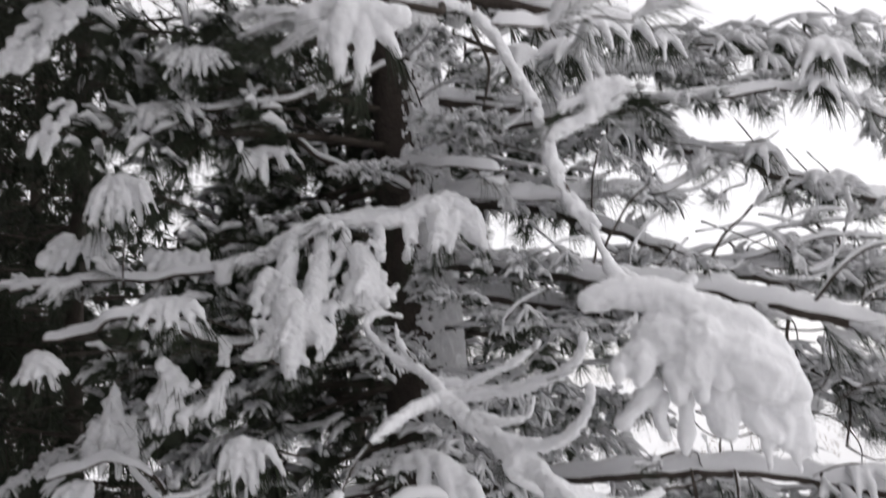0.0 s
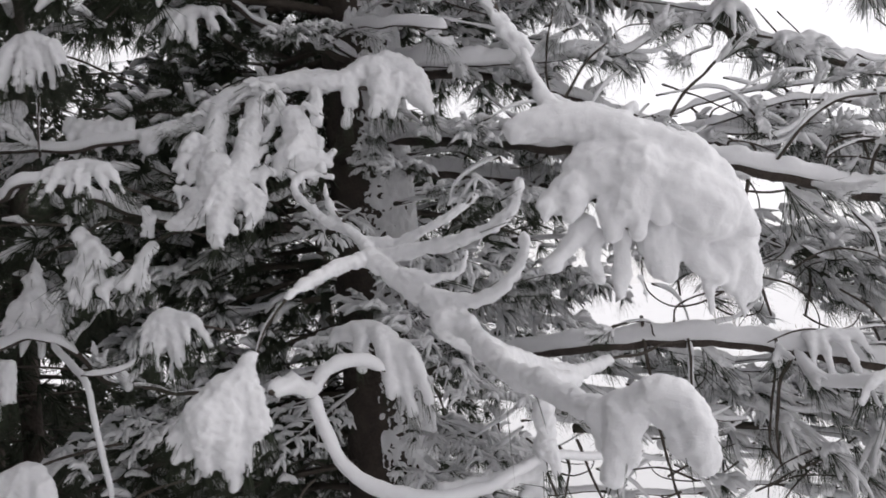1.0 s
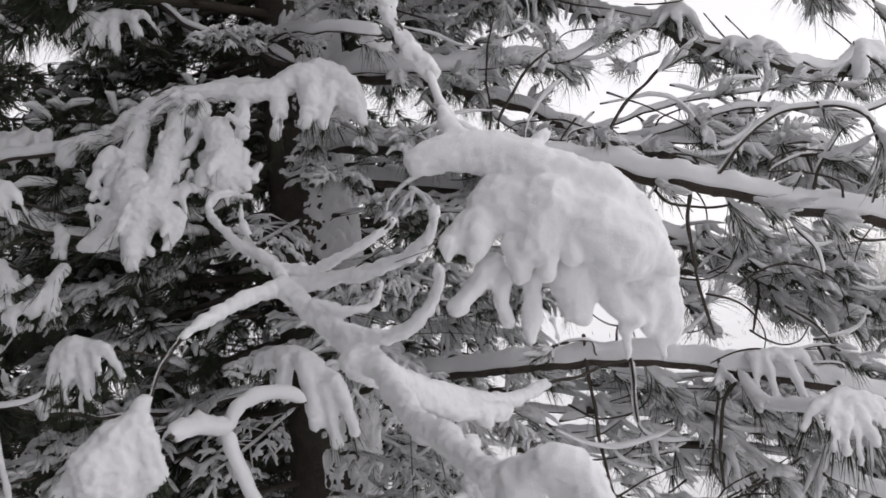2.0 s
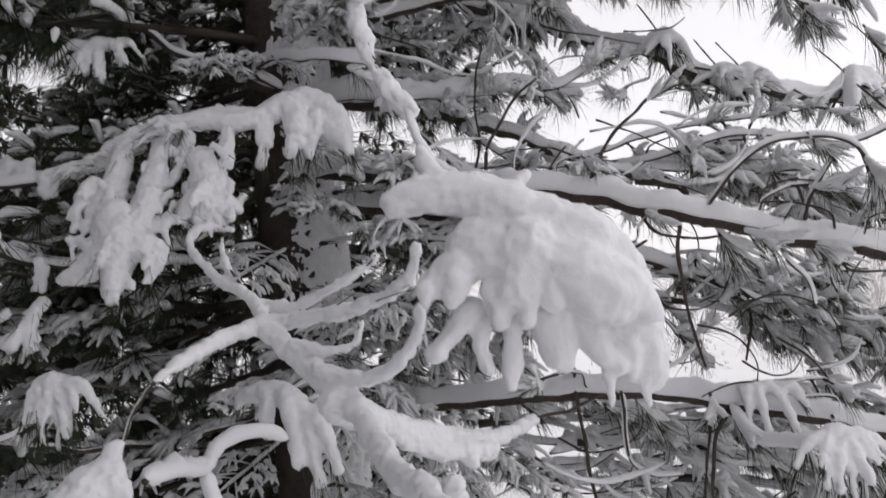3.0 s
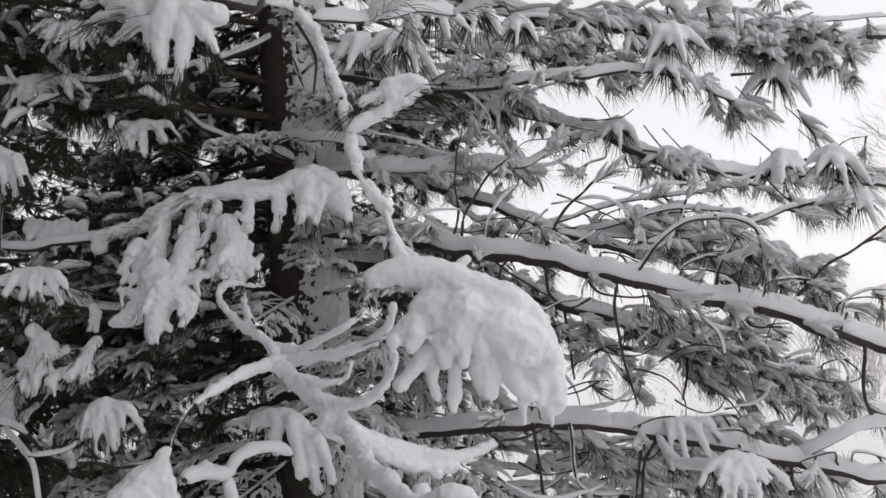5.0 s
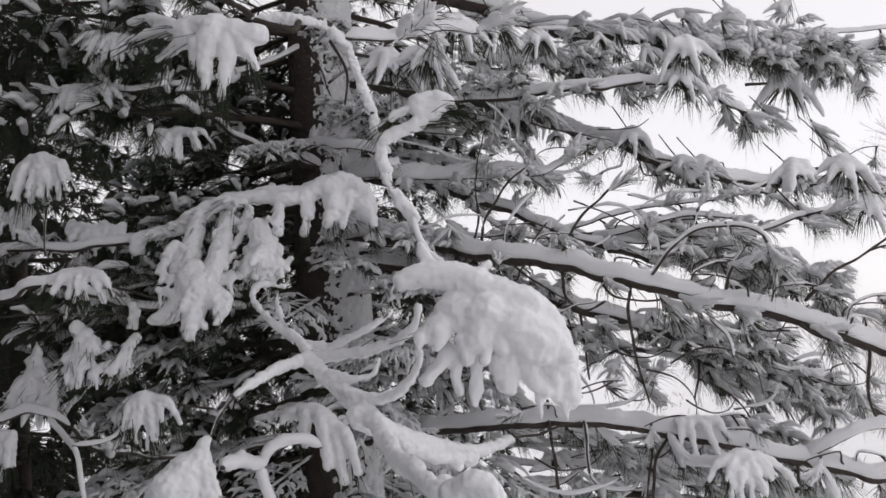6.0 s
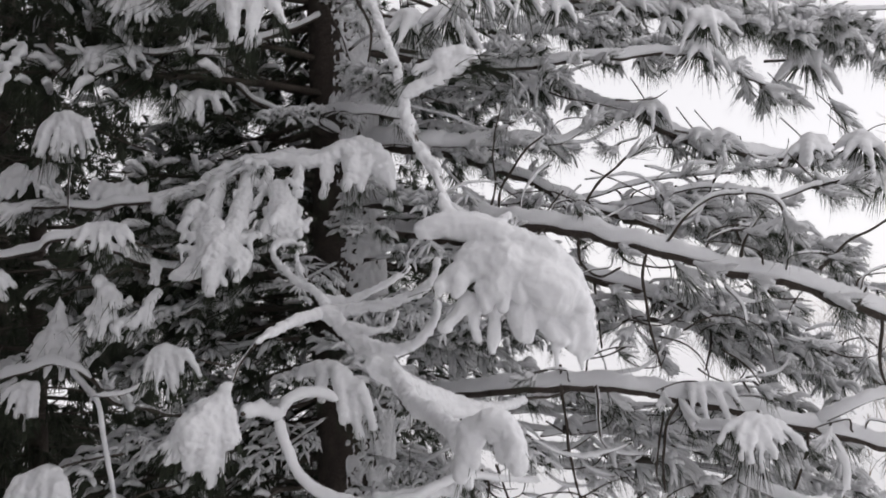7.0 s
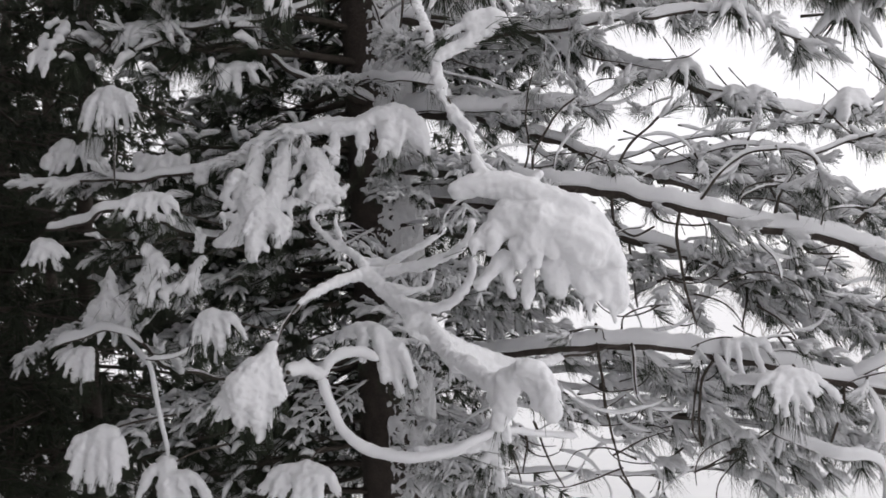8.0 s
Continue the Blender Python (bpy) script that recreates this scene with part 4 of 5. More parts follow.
FRINGE = (
    ([(0.425, 1.385, 1.701), (0.395, 1.385, 1.668), (0.369, 1.385, 1.645)], 0.016, 0.014),
    ([(0.437, 1.385, 1.684), (0.427, 1.385, 1.653)], 0.011, 0.013),
    ([(0.429, 1.385, 1.648), (0.437, 1.385, 1.617)], 0.011, 0.009),
    ([(0.471, 1.385, 1.677), (0.467, 1.385, 1.633), (0.463, 1.385, 1.599)], 0.014, 0.011),
    ([(0.521, 1.385, 1.685), (0.528, 1.385, 1.630)], 0.030, 0.023),
    ([(0.561, 1.385, 1.683), (0.577, 1.385, 1.640), (0.601, 1.385, 1.611)], 0.022, 0.015),
    ([(0.623, 1.405, 1.679), (0.644, 1.415, 1.639), (0.649, 1.415, 1.592)], 0.038, 0.023),
    ([(0.616, 1.405, 1.646), (0.623, 1.405, 1.597)], 0.031, 0.015),
    ([(0.586, 1.385, 1.616), (0.589, 1.385, 1.564)], 0.010, 0.005),
    ([(0.639, 1.405, 1.585), (0.641, 1.405, 1.556)], 0.013, 0.005),
    ([(0.495, 1.385, 1.621), (0.501, 1.385, 1.580)], 0.004, 0.003),
)
heap(near, BACK + RIM + FRINGE, voxel=0.004, lump=0.0042, size=40, needles=0, seed=32, long=0.05, soften=3)

# forked branch with bare fingers of snow
STEM = (
    ([(0.059, 1.800, 1.698), (0.122, 1.740, 1.643), (0.185, 1.670, 1.597), (0.243, 1.600, 1.554)], 0.019, 0.023),
    ([(0.243, 1.600, 1.554), (0.277, 1.520, 1.514), (0.307, 1.430, 1.491), (0.345, 1.350, 1.479)], 0.018, 0.020),
    ([(0.345, 1.350, 1.479), (0.371, 1.280, 1.469), (0.397, 1.220, 1.464), (0.423, 1.170, 1.470)], 0.018, 0.018),
    ([(0.205, 1.620, 1.564), (0.273, 1.750, 1.510), (0.373, 1.900, 1.455), (0.474, 2.050, 1.424), (0.566, 2.200, 1.431)], 0.029, 0.013),
    ([(0.273, 1.750, 1.504), (0.360, 1.850, 1.442), (0.450, 1.950, 1.416)], 0.022, 0.018),
    ([(0.386, 1.900, 1.443), (0.420, 1.900, 1.402)], 0.023, 0.013),
)
TAIL = (
    ([(0.420, 1.170, 1.471), (0.444, 1.140, 1.491), (0.472, 1.130, 1.487), (0.489, 1.120, 1.458), (0.492, 1.120, 1.416)], 0.019, 0.020),
    ([(0.451, 1.150, 1.478), (0.469, 1.140, 1.456), (0.477, 1.130, 1.430)], 0.020, 0.015),
    ([(0.419, 1.170, 1.470), (0.410, 1.170, 1.433), (0.400, 1.170, 1.392)], 0.024, 0.016),
    ([(0.426, 1.160, 1.459), (0.420, 1.160, 1.415)], 0.018, 0.011),
    ([(0.394, 1.200, 1.462), (0.398, 1.200, 1.422)], 0.016, 0.011),
)
FINGERS = (
    [(0.062, 1.817, 1.699), (0.022, 1.874, 1.749), (-0.040, 1.922, 1.783), (-0.096, 1.969, 1.834), (-0.128, 2.017, 1.879), (-0.104, 2.035, 1.908), (-0.047, 2.046, 1.899)],
    [(0.022, 1.874, 1.749), (-0.015, 1.912, 1.789), (-0.042, 1.950, 1.830), (-0.053, 1.987, 1.875)],
    [(0.062, 1.817, 1.699), (0.005, 1.718, 1.678), (-0.030, 1.640, 1.654), (-0.058, 1.591, 1.628)],
    [(0.062, 1.817, 1.699), (0.163, 1.757, 1.702), (0.266, 1.696, 1.719), (0.330, 1.654, 1.751), (0.350, 1.641, 1.805)],
    [(0.029, 1.875, 1.738), (0.108, 1.836, 1.725), (0.187, 1.794, 1.750), (0.259, 1.792, 1.788), (0.269, 1.791, 1.801)],
    [(0.174, 1.662, 1.619), (0.256, 1.623, 1.601), (0.310, 1.601, 1.625), (0.343, 1.599, 1.667), (0.348, 1.597, 1.704)],
    [(0.126, 1.720, 1.660), (0.183, 1.700, 1.645), (0.230, 1.700, 1.652), (0.246, 1.698, 1.690)],
)
fork = limb(pine, "branch", STEM[0][0] + STEM[1][0][1:] + STEM[2][0][1:], 0.007, 0.005, None, "forked branch caked with snow", seed=83, step=0.01)
for n, pts in enumerate(FINGERS):
    limb(pine, "twig", pts, 0.004, 0.0022, None, seed=84 + n, step=0.01)
limb(pine, "twig", STEM[3][0] + [(0.814, 2.414, 1.450)], 0.005, 0.004, None, seed=92)
heap(fork, STEM + TAIL + tuple((pts, ra, rb) for pts, (ra, rb) in zip(FINGERS, ((0.013, 0.008), (0.01, 0.006), (0.017, 0.008), (0.0165, 0.009), (0.013, 0.0075), (0.0155, 0.009), (0.012, 0.007)))), voxel=0.004, lump=0.0045, size=46, needles=3, seed=33, long=0.04, soften=4)
wing = limb(pine, "twig", [(-0.056, 1.591, 1.629), (-0.081, 1.598, 1.603), (-0.105, 1.604, 1.576), (-0.128, 1.617, 1.535), (-0.145, 1.609, 1.502)], 0.003, 0.003, (0.004, 0.003), seed=95, gaps=0.6)
heap(wing, (
    ([(-0.127, 1.600, 1.536), (-0.146, 1.600, 1.504), (-0.167, 1.600, 1.469)], 0.008, 0.036),
    ([(-0.167, 1.600, 1.479), (-0.203, 1.580, 1.435)], 0.036, 0.046),
    ([(-0.186, 1.600, 1.480), (-0.237, 1.600, 1.436), (-0.280, 1.600, 1.391)], 0.024, 0.009),
    ([(-0.147, 1.600, 1.487), (-0.131, 1.600, 1.429), (-0.139, 1.600, 1.373)], 0.026, 0.012),
    ([(-0.173, 1.580, 1.435), (-0.175, 1.600, 1.356), (-0.170, 1.600, 1.316)], 0.032, 0.009),
    ([(-0.204, 1.580, 1.418), (-0.215, 1.600, 1.347)], 0.038, 0.010),
    ([(-0.238, 1.600, 1.417), (-0.248, 1.600, 1.368)], 0.026, 0.009),
    ([(-0.128, 1.600, 1.467), (-0.110, 1.600, 1.409)], 0.016, 0.008),
    ([(-0.186, 1.580, 1.407), (-0.198, 1.600, 1.354)], 0.024, 0.010),
    ([(-0.150, 1.600, 1.402), (-0.146, 1.600, 1.333)], 0.013, 0.007),
    ([(-0.258, 1.600, 1.404), (-0.268, 1.600, 1.362)], 0.013, 0.007),
), voxel=0.004, needles=26, seed=34, lump=0.006, size=50, soften=4)

# low looping branch before the trunk
low = limb(pine, "branch", [(-0.113, 1.672, 1.460), (-0.106, 1.812, 1.453), (-0.097, 1.914, 1.432), (-0.063, 1.931, 1.471), (-0.010, 1.961, 1.482), (0.048, 2.012, 1.460)], 0.006, 0.004, (0.02, 0.016), seed=96, broad=2.4, wrap=0.6)
limb(pine, "branch", [(-0.097, 1.914, 1.431), (-0.060, 1.900, 1.329), (-0.013, 1.884, 1.265), (0.053, 1.877, 1.223), (0.155, 1.878, 1.202), (0.241, 1.897, 1.215), (0.313, 1.926, 1.237), (0.402, 2.026, 1.243), (0.607, 2.330, 1.173)], 0.006, 0.004, (0.021, 0.008), seed=97, broad=2.3, wrap=0.6)
heap(low, (
    ([(0.375, 1.850, 1.378), (0.382, 1.950, 1.292), (0.358, 2.000, 1.210), (0.377, 2.000, 1.116)], 0.023, 0.017),
    ([(0.388, 1.950, 1.285), (0.404, 1.950, 1.226)], 0.018, 0.010),
    ([(0.358, 2.000, 1.218), (0.326, 2.000, 1.161)], 0.020, 0.011),
    ([(0.167, 1.900, 1.221), (0.267, 1.950, 1.216), (0.363, 2.000, 1.225)], 0.017, 0.021),
), voxel=0.0045, lump=0.0055, size=46, needles=24, seed=36, long=0.07)
clump(low, [(-0.075, 2.208, 1.540), (0.019, 2.158, 1.539), (0.067, 2.111, 1.491)], [(-0.101, 2.209, 1.515), (-0.016, 2.112, 1.460), (0.056, 2.066, 1.399), (0.095, 2.069, 1.358), (0.136, 2.067, 1.381)], 0.024, 0.014, needles=20, seed=35, voxel=0.006, arch=0.3)
for n, (spine, tips) in enumerate((
    ([(-0.795, 2.023, 1.278), (-0.746, 2.023, 1.280)], [(-0.865, 1.997, 1.221), (-0.846, 1.992, 1.137), (-0.787, 1.982, 1.131), (-0.732, 1.983, 1.122), (-0.689, 1.999, 1.187)]),
    ([(-0.586, 2.029, 1.183), (-0.578, 2.021, 1.150)], [(-0.658, 1.994, 1.096), (-0.591, 1.987, 1.051), (-0.520, 1.987, 1.051), (-0.452, 1.995, 1.094)]),
    ([(-0.184, 1.980, 1.166), (-0.142, 1.980, 1.165)], [(-0.285, 1.963, 1.114), (-0.228, 1.954, 1.101), (-0.154, 1.935, 1.090), (-0.068, 1.954, 1.106)]),
    ([(-1.022, 2.188, 1.856), (-1.067, 2.189, 1.848)], [(-1.101, 2.172, 1.796), (-1.039, 2.173, 1.777), (-0.986, 2.173, 1.781), (-0.970, 2.191, 1.820)]),
)):
    start = Vector(spine[0])
    stem = limb(pine, "twig", [start + (trunk_at(start.z) - start) * 0.2 + Vector((0, 0, 0.02)), start + (trunk_at(start.z) - start) * 0.1 + Vector((0, 0, 0.02)), start], 0.004, 0.003, None, seed=100 + n)
    clump(stem, spine, finer(spine, tips, n), 0.028, 0.0115, needles=16, seed=40 + n, voxel=0.005, arch=0.25, fat=0.7, long=0.075, lump=0.005, size=45)


# ---- boughs: whole sprays of the pine's inner crown and of the trees behind, in a few shapes ----
def bough_shape(seed, length, twigs, sprays, needles_each, frosted, thick=0.0009, lite=True, pad=0.0):
    """Along +x: a stem with side twigs that end in tufts. Returns the stem, its needles and the snow on it."""
    rng = random.Random(seed)
    stem, green, white = Acc(), Acc(), Acc()
    main = [Vector((length * t, 0.05 * math.sin(t * 3 + seed), -0.22 * length * t * t + 0.06 * length * t ** 4)) for t in (0, 0.25, 0.5, 0.75, 1.0)]
    p, at = glide(main, 0.06 if frosted > 1 else 0.15)
    tube(stem, p, [0.011 * (1 - t) + 0.0035 for t in at], 4)
    if frosted > 1:
        ridge(white, p, [0.016 - 0.006 * t for t in at], [0.026 - 0.012 * t for t in at], 0.5, seed)
    for i in range(twigs):
        t = 0.18 + 0.82 * (i + rng.random()) / twigs
        a = p[min(len(p) - 1, int(t * (len(p) - 1)))]
        hand = 1 if i % 2 else -1
        ln = length * (0.34 * (1.1 - t) + 0.1) * rng.uniform(0.7, 1.2)
        way = Vector((0.75, hand * rng.uniform(0.5, 1.0), rng.uniform(-0.35, 0.25))).normalized()
        q = [a, a + way * ln * 0.5 + Vector((0, 0, 0.02)), a + way * ln + Vector((0, 0, -0.04))]
        tube(stem, q, (0.004, 0.003, 0.002), 3)
        if frosted > 1:
            qq, aa = glide(q, 0.06)
            ridge(white, qq, [0.008] * len(qq), [0.013] * len(qq), 0.5, seed + i)
        for s in range(sprays):
            e = q[2].lerp(q[1], s * 0.8) + Vector((rng.uniform(-.03, .03), rng.uniform(-.04, .04), rng.uniform(-.03, .01)))
            yaw = math.atan2(way.y, way.x) + rng.uniform(-0.7, 0.7)
            turn = Euler((0, rng.uniform(0.0, 1.15), yaw)).to_matrix()
            ways = []
            for j in range(needles_each):
                d = turn @ needle_way(rng, 1.2)
                l = 0.1 * rng.uniform(0.7, 1.2)
                if lite:
                    blade(green, e, e + d * l * 1.08 - Vector((0, 0, l * 0.4)), thick)
                else:
                    needle(green, e, d, l, l * 0.35, thick)
                ways.append((d, l))
            ways.sort(key=lambda w: -w[0].z + rng.uniform(0, 0.6))
            for d, l in ways[:frosted]:
                k = rng.uniform(0.008, 0.015)
                l *= rng.uniform(0.9, 1.25)
                tube(white, [e, e + d * l * 0.2, e + d * l * 0.6 + Vector((0, 0, -l * 0.13)), e + d * l * 0.92 - Vector((0, 0, l * 0.42))], (k * 0.7, k, k * 1.05, k * 0.4), 5, rough=0.3)
            if pad:
                tube(white, [e - d * pad * 1.2, e + Vector((0, 0, pad * 0.15)), e + d * pad * 1.2], (pad * 0.7, pad, pad * 0.6), 4, rough=0.2)
            if frosted > 2:
                tube(white, [e - d * 0.015 + Vector((0, 0, 0.006)), e + d * 0.012 + Vector((0, 0, 0.006))], (0.021, 0.017), 6, rough=0.3, rounded=True)
    return stem.mesh("bough", TWIG), green.mesh("needles", NEEDLE, smooth=False), white.mesh("snow", FROST)


BOUGHS = [bough_shape(201 + i, 0.95, 14, 2, 40, 6, 0.0012) for i in range(6)]
INNER = [bough_shape(221 + i, 1.0, 14, 2, 46, 1, 0.0014) for i in range(3)]
FAR = [bough_shape(241 + i, 1.5, 16, 2, 20, 0, 0.0046) for i in range(3)]
DEEP = [bough_shape(251 + i, 1.5, 15, 2, 13, 0, 0.0105) for i in range(2)]
# kept overhead out of view: fat pads make these boughs dense enough to shade
OVER = [bough_shape(261 + i, 1.5, 16, 2, 12, 0, 0.006, pad=0.095) for i in range(2)]
# for unseen trees: broad pads that block sky light
SHADE = [bough_shape(281 + i, 1.5, 12, 2, 10, 0, 0.009, pad=0.1) for i in range(2)]
rng = random.Random(17)


def bough(tree, at, yaw, pitch, size, kind):
    stem, green, white = rng.choice(kind)
    m = Matrix.Translation(at) @ Euler((radians(rng.uniform(-20, 20)), radians(pitch), radians(yaw)), "XYZ").to_matrix().to_4x4() @ Matrix.Scale(size, 4)
    ob = part("bough", stem, tree, m=m)
    for name, me in (("needles", green), ("snow", white)):
        leaf = tagged(new(name, me), kind="stuff")
        leaf.parent = ob


# inner crown of the pine: whorls behind and beside the trunk
for i in range(50):
    z = 0.75 + 2.45 * (i + rng.random()) / 50
    yaw = rng.choice((rng.uniform(-70, 40), rng.uniform(40, 140), rng.uniform(40, 140), rng.uniform(140, 215)))
    near_side = yaw < 40
    bough(pine, trunk_at(z), yaw, rng.uniform(-12, 14), rng.uniform(0.55, 0.85) if near_side else rng.uniform(0.8, 1.2), BOUGHS if near_side else INNER)
# fine dark boughs on the shaded side, which break up the light from behind
for i in range(34):
    z = 1.0 + 2.3 * (i + rng.random()) / 34
    bough(pine, trunk_at(z), rng.uniform(125, 215), rng.uniform(-16, 12), rng.uniform(0.9, 1.35), INNER)
# sprays that fill the open side between the limbs, and the space before the trunk
for at, yaw, size in (
    ([(0.452, 2.771, 1.341)], -5, 0.9), ([(0.524, 2.730, 1.186)], 5, 1.0), ([(0.719, 2.623, 1.309)], -10, 0.8), ([(0.914, 2.620, 1.358)], 10, 0.7), ([(0.943, 2.529, 1.203)], -5, 0.8), ([(1.195, 2.625, 1.271)], 0, 0.55),
    ([(0.850, 2.825, 2.102)], 5, 0.9), ([(1.002, 2.879, 2.026)], -5, 0.9), ([(0.763, 2.796, 1.755)], -5, 0.8), ([(1.027, 2.802, 1.661)], -10, 0.7), ([(1.302, 2.857, 1.566)], -5, 0.55),
    ([(0.632, 3.116, 3.070)], 5, 1.0), ([(0.870, 3.119, 3.020)], 0, 1.0), ([(1.222, 3.222, 2.977)], -5, 0.9), ([(1.538, 3.223, 2.960)], 0, 0.7), ([(0.304, 2.829, 2.852)], 0, 0.7), ([(0.168, 2.835, 2.748)], -10, 0.7), ([(0.523, 2.932, 2.809)], -5, 0.7),
    ([(-0.079, 2.875, 2.915)], -70, 0.4), ([(-0.021, 2.891, 2.662)], -50, 0.4), ([(-0.115, 2.899, 2.532)], -110, 0.38), ([(-0.022, 2.927, 2.059)], -70, 0.4), ([(-0.115, 2.935, 1.931)], -95, 0.42), ([(-0.013, 2.949, 1.707)], -60, 0.42), ([(-0.108, 2.959, 1.537)], -100, 0.42), ([(-0.160, 2.973, 1.322)], -120, 0.42), ([(0.016, 2.932, 1.173)], -50, 0.45),
    ([(0.024, 2.886, 1.921)], -30, 0.55), ([(-0.046, 2.894, 1.794)], -40, 0.5), ([(0.074, 2.877, 2.070)], -20, 0.6), ([(0.124, 2.899, 1.700)], -20, 0.6), ([(0.043, 2.812, 1.496)], -60, 0.45), ([(0.179, 2.623, 1.311)], -30, 0.5), ([(0.285, 2.915, 1.437)], -15, 0.6), ([(0.387, 2.895, 1.775)], -10, 0.6), ([(0.265, 2.884, 1.953)], -15, 0.6),
    ([(-0.288, 3.025, 2.106)], 195, 0.6), ([(-0.251, 3.040, 1.854)], 205, 0.7), ([(-0.282, 3.054, 1.629)], 190, 0.75), ([(-0.267, 3.068, 1.404)], 215, 0.6), ([(-0.660, 2.780, 2.008)], 200, 0.5), ([(-0.603, 2.796, 1.752)], 210, 0.55), ([(-0.880, 2.701, 1.662)], 195, 0.5), ([(-0.915, 2.870, 2.183)], 185, 0.5), ([(-0.510, 2.823, 1.312)], 200, 0.6), ([(-0.372, 3.010, 2.340)], 200, 0.5),
    ([(-0.046, 2.896, 2.573)], -60, 0.4), ([(-0.017, 2.885, 2.753)], -50, 0.45), ([(-0.027, 2.837, 1.076)], -50, 0.5), ([(0.119, 2.640, 1.031)], -20, 0.5),
):
    bough(pine, Vector(at[0]), yaw, rng.uniform(-6, 10), size, BOUGHS)
# upper crown above the view, put there to shade what is seen
for i in range(80):
    z = 4.0 + 2.4 * (i + rng.random()) / 80
    bough(pine, trunk_at(z), i * 137.5 + rng.uniform(-20, 20), rng.uniform(-14, 0), rng.uniform(0.55, 0.9) * (1.15 - 0.12 * (z - 4.1)), OVER)

# longer unseen boughs, added overhead to shade the dark side
for i in range(46):
    z = 4.15 + 1.6 * (i + rng.random()) / 46
    bough(pine, trunk_at(z), rng.uniform(150, 250), rng.uniform(-14, -2), rng.uniform(0.9, 1.35), OVER)


# an unseen lower skirt on the near side, added to shade the draped branch
for i in range(96):
    z = 3.9 + 0.9 * (i + rng.random()) / 96
    bough(pine, trunk_at(z), rng.uniform(172, 275), rng.uniform(-18, -9), rng.uniform(0.75, 1.25), OVER)


# and unseen boughs over the open side, added to dim the limbs below
for i in range(60):
    z = 3.95 + 0.8 * (i + rng.random()) / 60
    bough(pine, trunk_at(z), rng.uniform(-85, 90), rng.uniform(-18, -9), rng.uniform(0.9, 1.4), OVER)


# trees that close the view behind on the dark side, and unseen ones round the walk, added to block light
def screen_pine(x, y, h, count, lowest, kind, front, scale, top=99):
    tree = thing("pine_tree", Vector((x, y, 0)), "dark pine tree behind the others, or unseen and added to block light", "tree", group="pines behind")
    wood = Acc()
    tube(wood, [Vector((x + 0.02 * math.sin(k), y, -0.1 + h * k / 20)) for k in range(21)], [0.05 * (1 - k / 21) + 0.012 for k in range(21)], 10, rough=0.1)
    part("trunk", wood.mesh("trunk", BARK), tree)
    for i in range(count):
        z = lowest + (min(h, top) - 0.3 - lowest) * (i + rng.random()) / count
        bough(tree, Vector((x, y, z)), i * 137.5 + rng.uniform(-30, 30), rng.uniform(-12, 14), scale * rng.uniform(0.8, 1.15) * (1.1 - 0.8 * z / h), kind)
    for i in range(front):
        z = 0.5 + (min(h, 4.5) - 0.8) * (i + rng.random()) / front
        bough(tree, Vector((x, y, z)), 275 + rng.uniform(-40, 40), rng.uniform(-10, 20), scale * rng.uniform(0.4, 0.65), kind)


for x, y, h, count, front in ((-2.2, 4.6, 9.0, 40, 12), (-0.46, 5.3, 8.0, 24, 5), (-3.1, 4.7, 11.0, 42, 20), (-3.5, 6.4, 12.0, 42, 16), (-1.1, 7.6, 10.0, 18, 4)):
    screen_pine(x, y, h, count, 0.3, FAR, front, 1.0, 5.6)
for x, y, h in ((-4.6, 7.5, 13.0), (-6.2, 9.5, 14.0), (-5.0, 5.6, 12.0), (-4.0, 4.0, 9.0)):
    screen_pine(x, y, h, 54, 0.3, DEEP, 16, 1.6 if y > 5 else 1.0, 7.5)
# out of view to the left and behind the camera, added to block sky light
for x, y, h in ((-3.4, 2.2, 7.0), (-2.4, -0.7, 6.5), (-0.9, -2.7, 7.0)):
    screen_pine(x, y, h, 36, 0.6, SHADE, 0, 1.05)

screen_pine(-2.75, 3.7, 9.0, 46, 0.3, FAR, 0, 1.0, 5.6)
# more unseen pines, placed only to darken the left side
screen_pine(-1.75, 0.9, 7.5, 60, 4.0, SHADE, 0, 1.0)
screen_pine(-2.6, 2.9, 8.0, 60, 4.4, SHADE, 0, 0.9)
screen_pine(-1.5, 1.8, 8.0, 70, 4.0, SHADE, 0, 1.0)
screen_pine(-1.1, -1.95, 8.0, 80, 1.2, SHADE, 0, 1.05)
screen_pine(-1.3, -1.0, 7.5, 60, 3.4, SHADE, 0, 1.0)
screen_pine(-2.2, 0.1, 7.5, 50, 3.0, SHADE, 0, 0.9)
screen_pine(-2.1, -1.3, 7.0, 50, 0.6, SHADE, 0, 0.95)
screen_pine(-3.0, 0.7, 7.0, 50, 0.6, SHADE, 0, 1.0)

# ---- ground ----
g = Acc()
rings, segs = 46, 64
for i in range(rings):
    r = 0.6 * 1.17 ** i if i else 0.0
    for j in range(segs):
        a = 2 * math.pi * j / segs
        q = Vector((r * math.cos(a), r * math.sin(a), 0))
        g.v.append(q + Vector((0, 0, 0.05 * noise.noise(q * 0.7) * min(1, 20 / (r + 1)))))
for i in range(rings - 1):
    for j in range(segs):
        a, b = i * segs + j, i * segs + (j + 1) % segs
        g.f.append((a, b, b + segs, a + segs))
tagged(new("ground", g.mesh("ground", FIELD)), "open field under fresh snow", "ground", kind="structure")


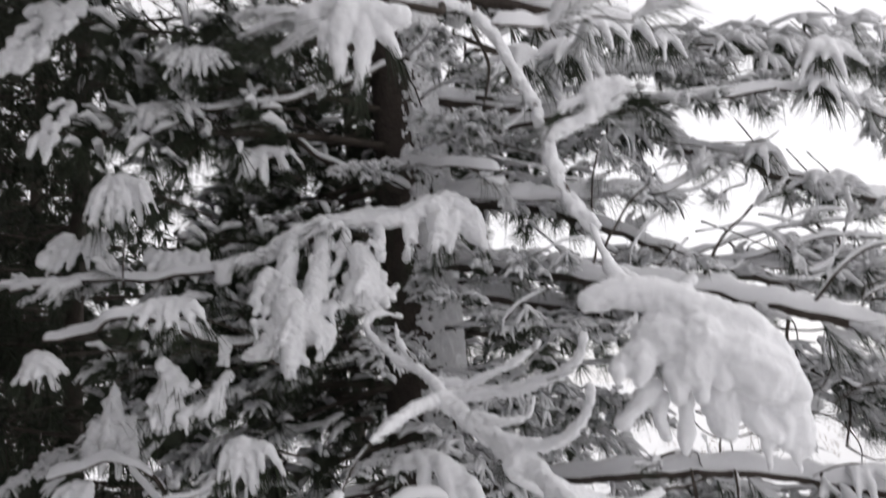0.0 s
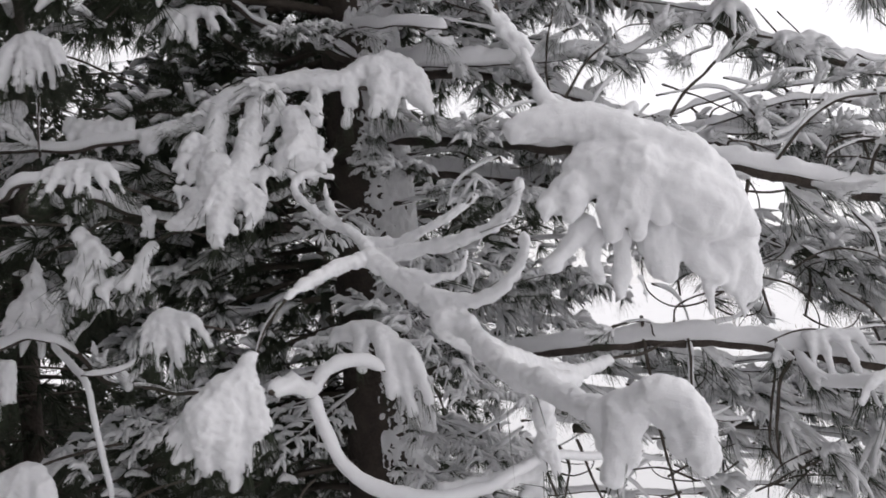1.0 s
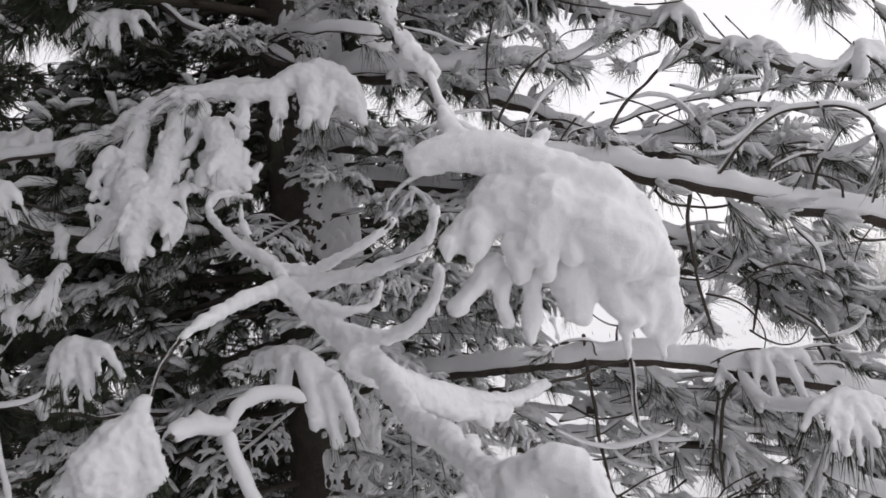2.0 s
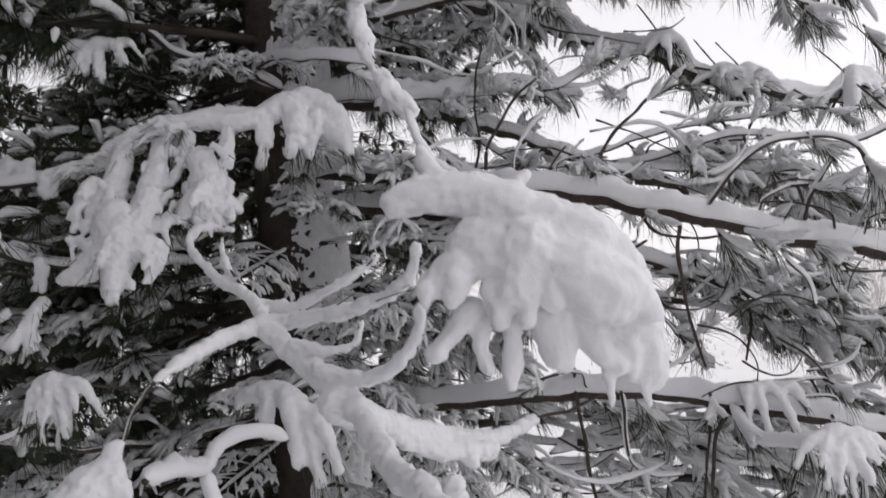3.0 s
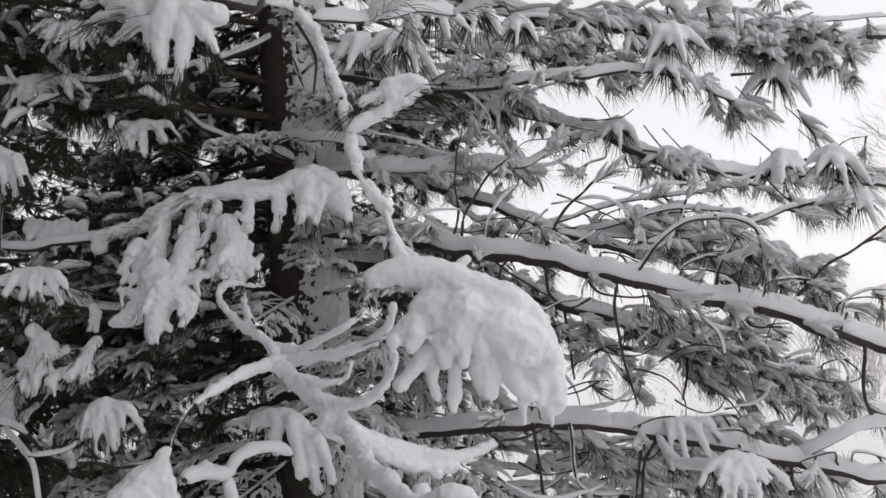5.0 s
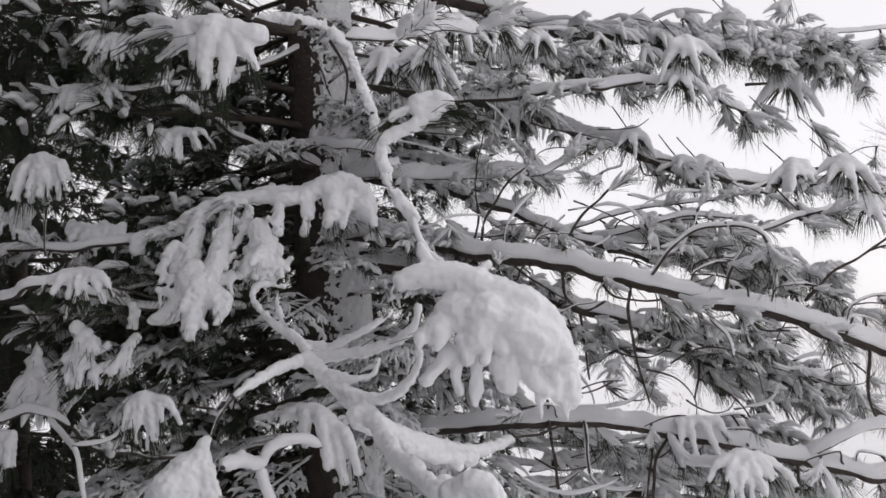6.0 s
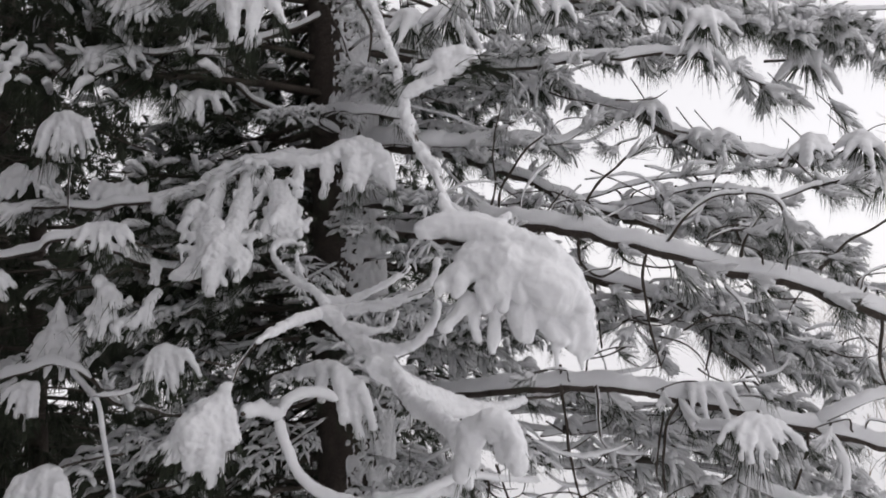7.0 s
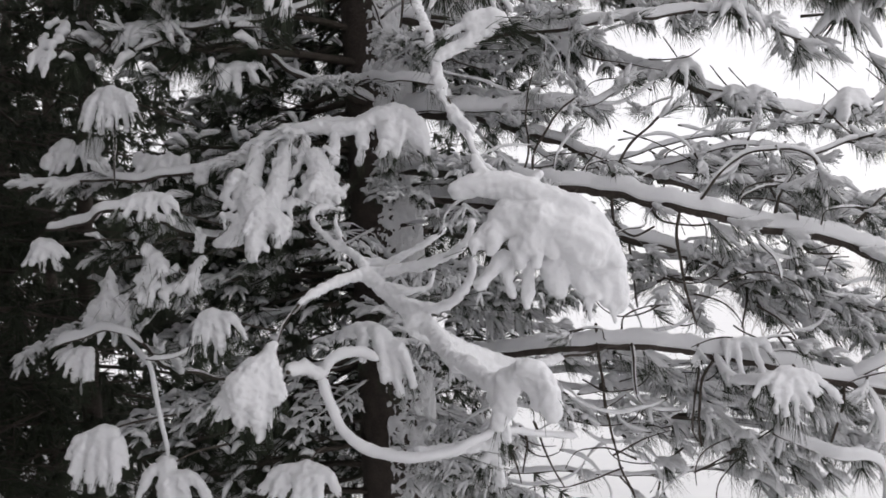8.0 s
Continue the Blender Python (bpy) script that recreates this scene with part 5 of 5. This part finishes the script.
# ---- distance: pale frosted shrubs and young trees beyond the open field ----
def shrub(x, y, h, stems, label, mat):
    r = random.Random(int(x * 10 + y))
    a = Acc()

    def grow(p, d, length, rad, depth):
        q = p + d * length
        m = (p + q) / 2 + Vector((r.uniform(-1, 1), r.uniform(-1, 1), 0)) * length * 0.06
        tube(a, [p, m, q], (rad, rad * 0.85, rad * 0.65), 3)
        if depth:
            for k in range(r.randint(3, 4)):
                w = (d + Vector((r.uniform(-.8, .8), r.uniform(-.8, .8), r.uniform(-.25, .6)))).normalized()
                grow(p.lerp(q, r.uniform(0.45, 1)), w, length * r.uniform(0.5, 0.75), rad * 0.6, depth - 1)

    for k in range(stems):
        grow(Vector((x + r.uniform(-.5, .5) * h * 0.3, y + r.uniform(-.5, .5) * h * 0.3, -0.05)), Vector((r.uniform(-.25, .25), r.uniform(-.25, .25), 1)).normalized(), h * r.uniform(0.35, 0.5), h * 0.006, 4 if h > 5 else 3)
    ob = thing("shrub", Vector((x, y, 0)), label, "shrub", group="shrubs beyond the field")
    tagged(part("twig_crown", a.mesh("twig_crown", mat), ob), kind="stuff")


RIME = material("rimed_twigs", (0.6, 0.58, 0.57), 0.8, 6, 0.25, 0.3, 60, 0.2)
for x, y, h, stems in ((9.5, 13, 6.5, 3), (11.5, 15, 7.5, 3), (7.2, 13.5, 2.2, 5), (8.8, 16, 2.4, 5), (12.5, 19, 3.0, 6), (10.0, 21, 3.2, 6), (15.5, 23, 5.5, 4), (6.0, 19, 2.6, 5), (18.0, 27, 7.0, 4)):
    shrub(x, y, h, stems, "bare frosted shrub pale against the white sky", RIME)
# dry stalks that poke through the snow of the field
weeds = Acc()
wr = random.Random(9)
for i in range(420):
    p = Vector((wr.uniform(2.5, 16), wr.uniform(6, 24), 0))
    for k in range(3):
        e = p + Vector((wr.uniform(-.06, .06), wr.uniform(-.06, .06), wr.uniform(0.05, 0.16)))
        tube(weeds, [p - Vector((0, 0, 0.05)), (p + e) / 2, e], (0.004, 0.0035, 0.002), 3)
tagged(new("dry_stalks", weeds.mesh("dry_stalks", STRAW)), "dry stalks poking through the snow", "weeds", kind="stuff")
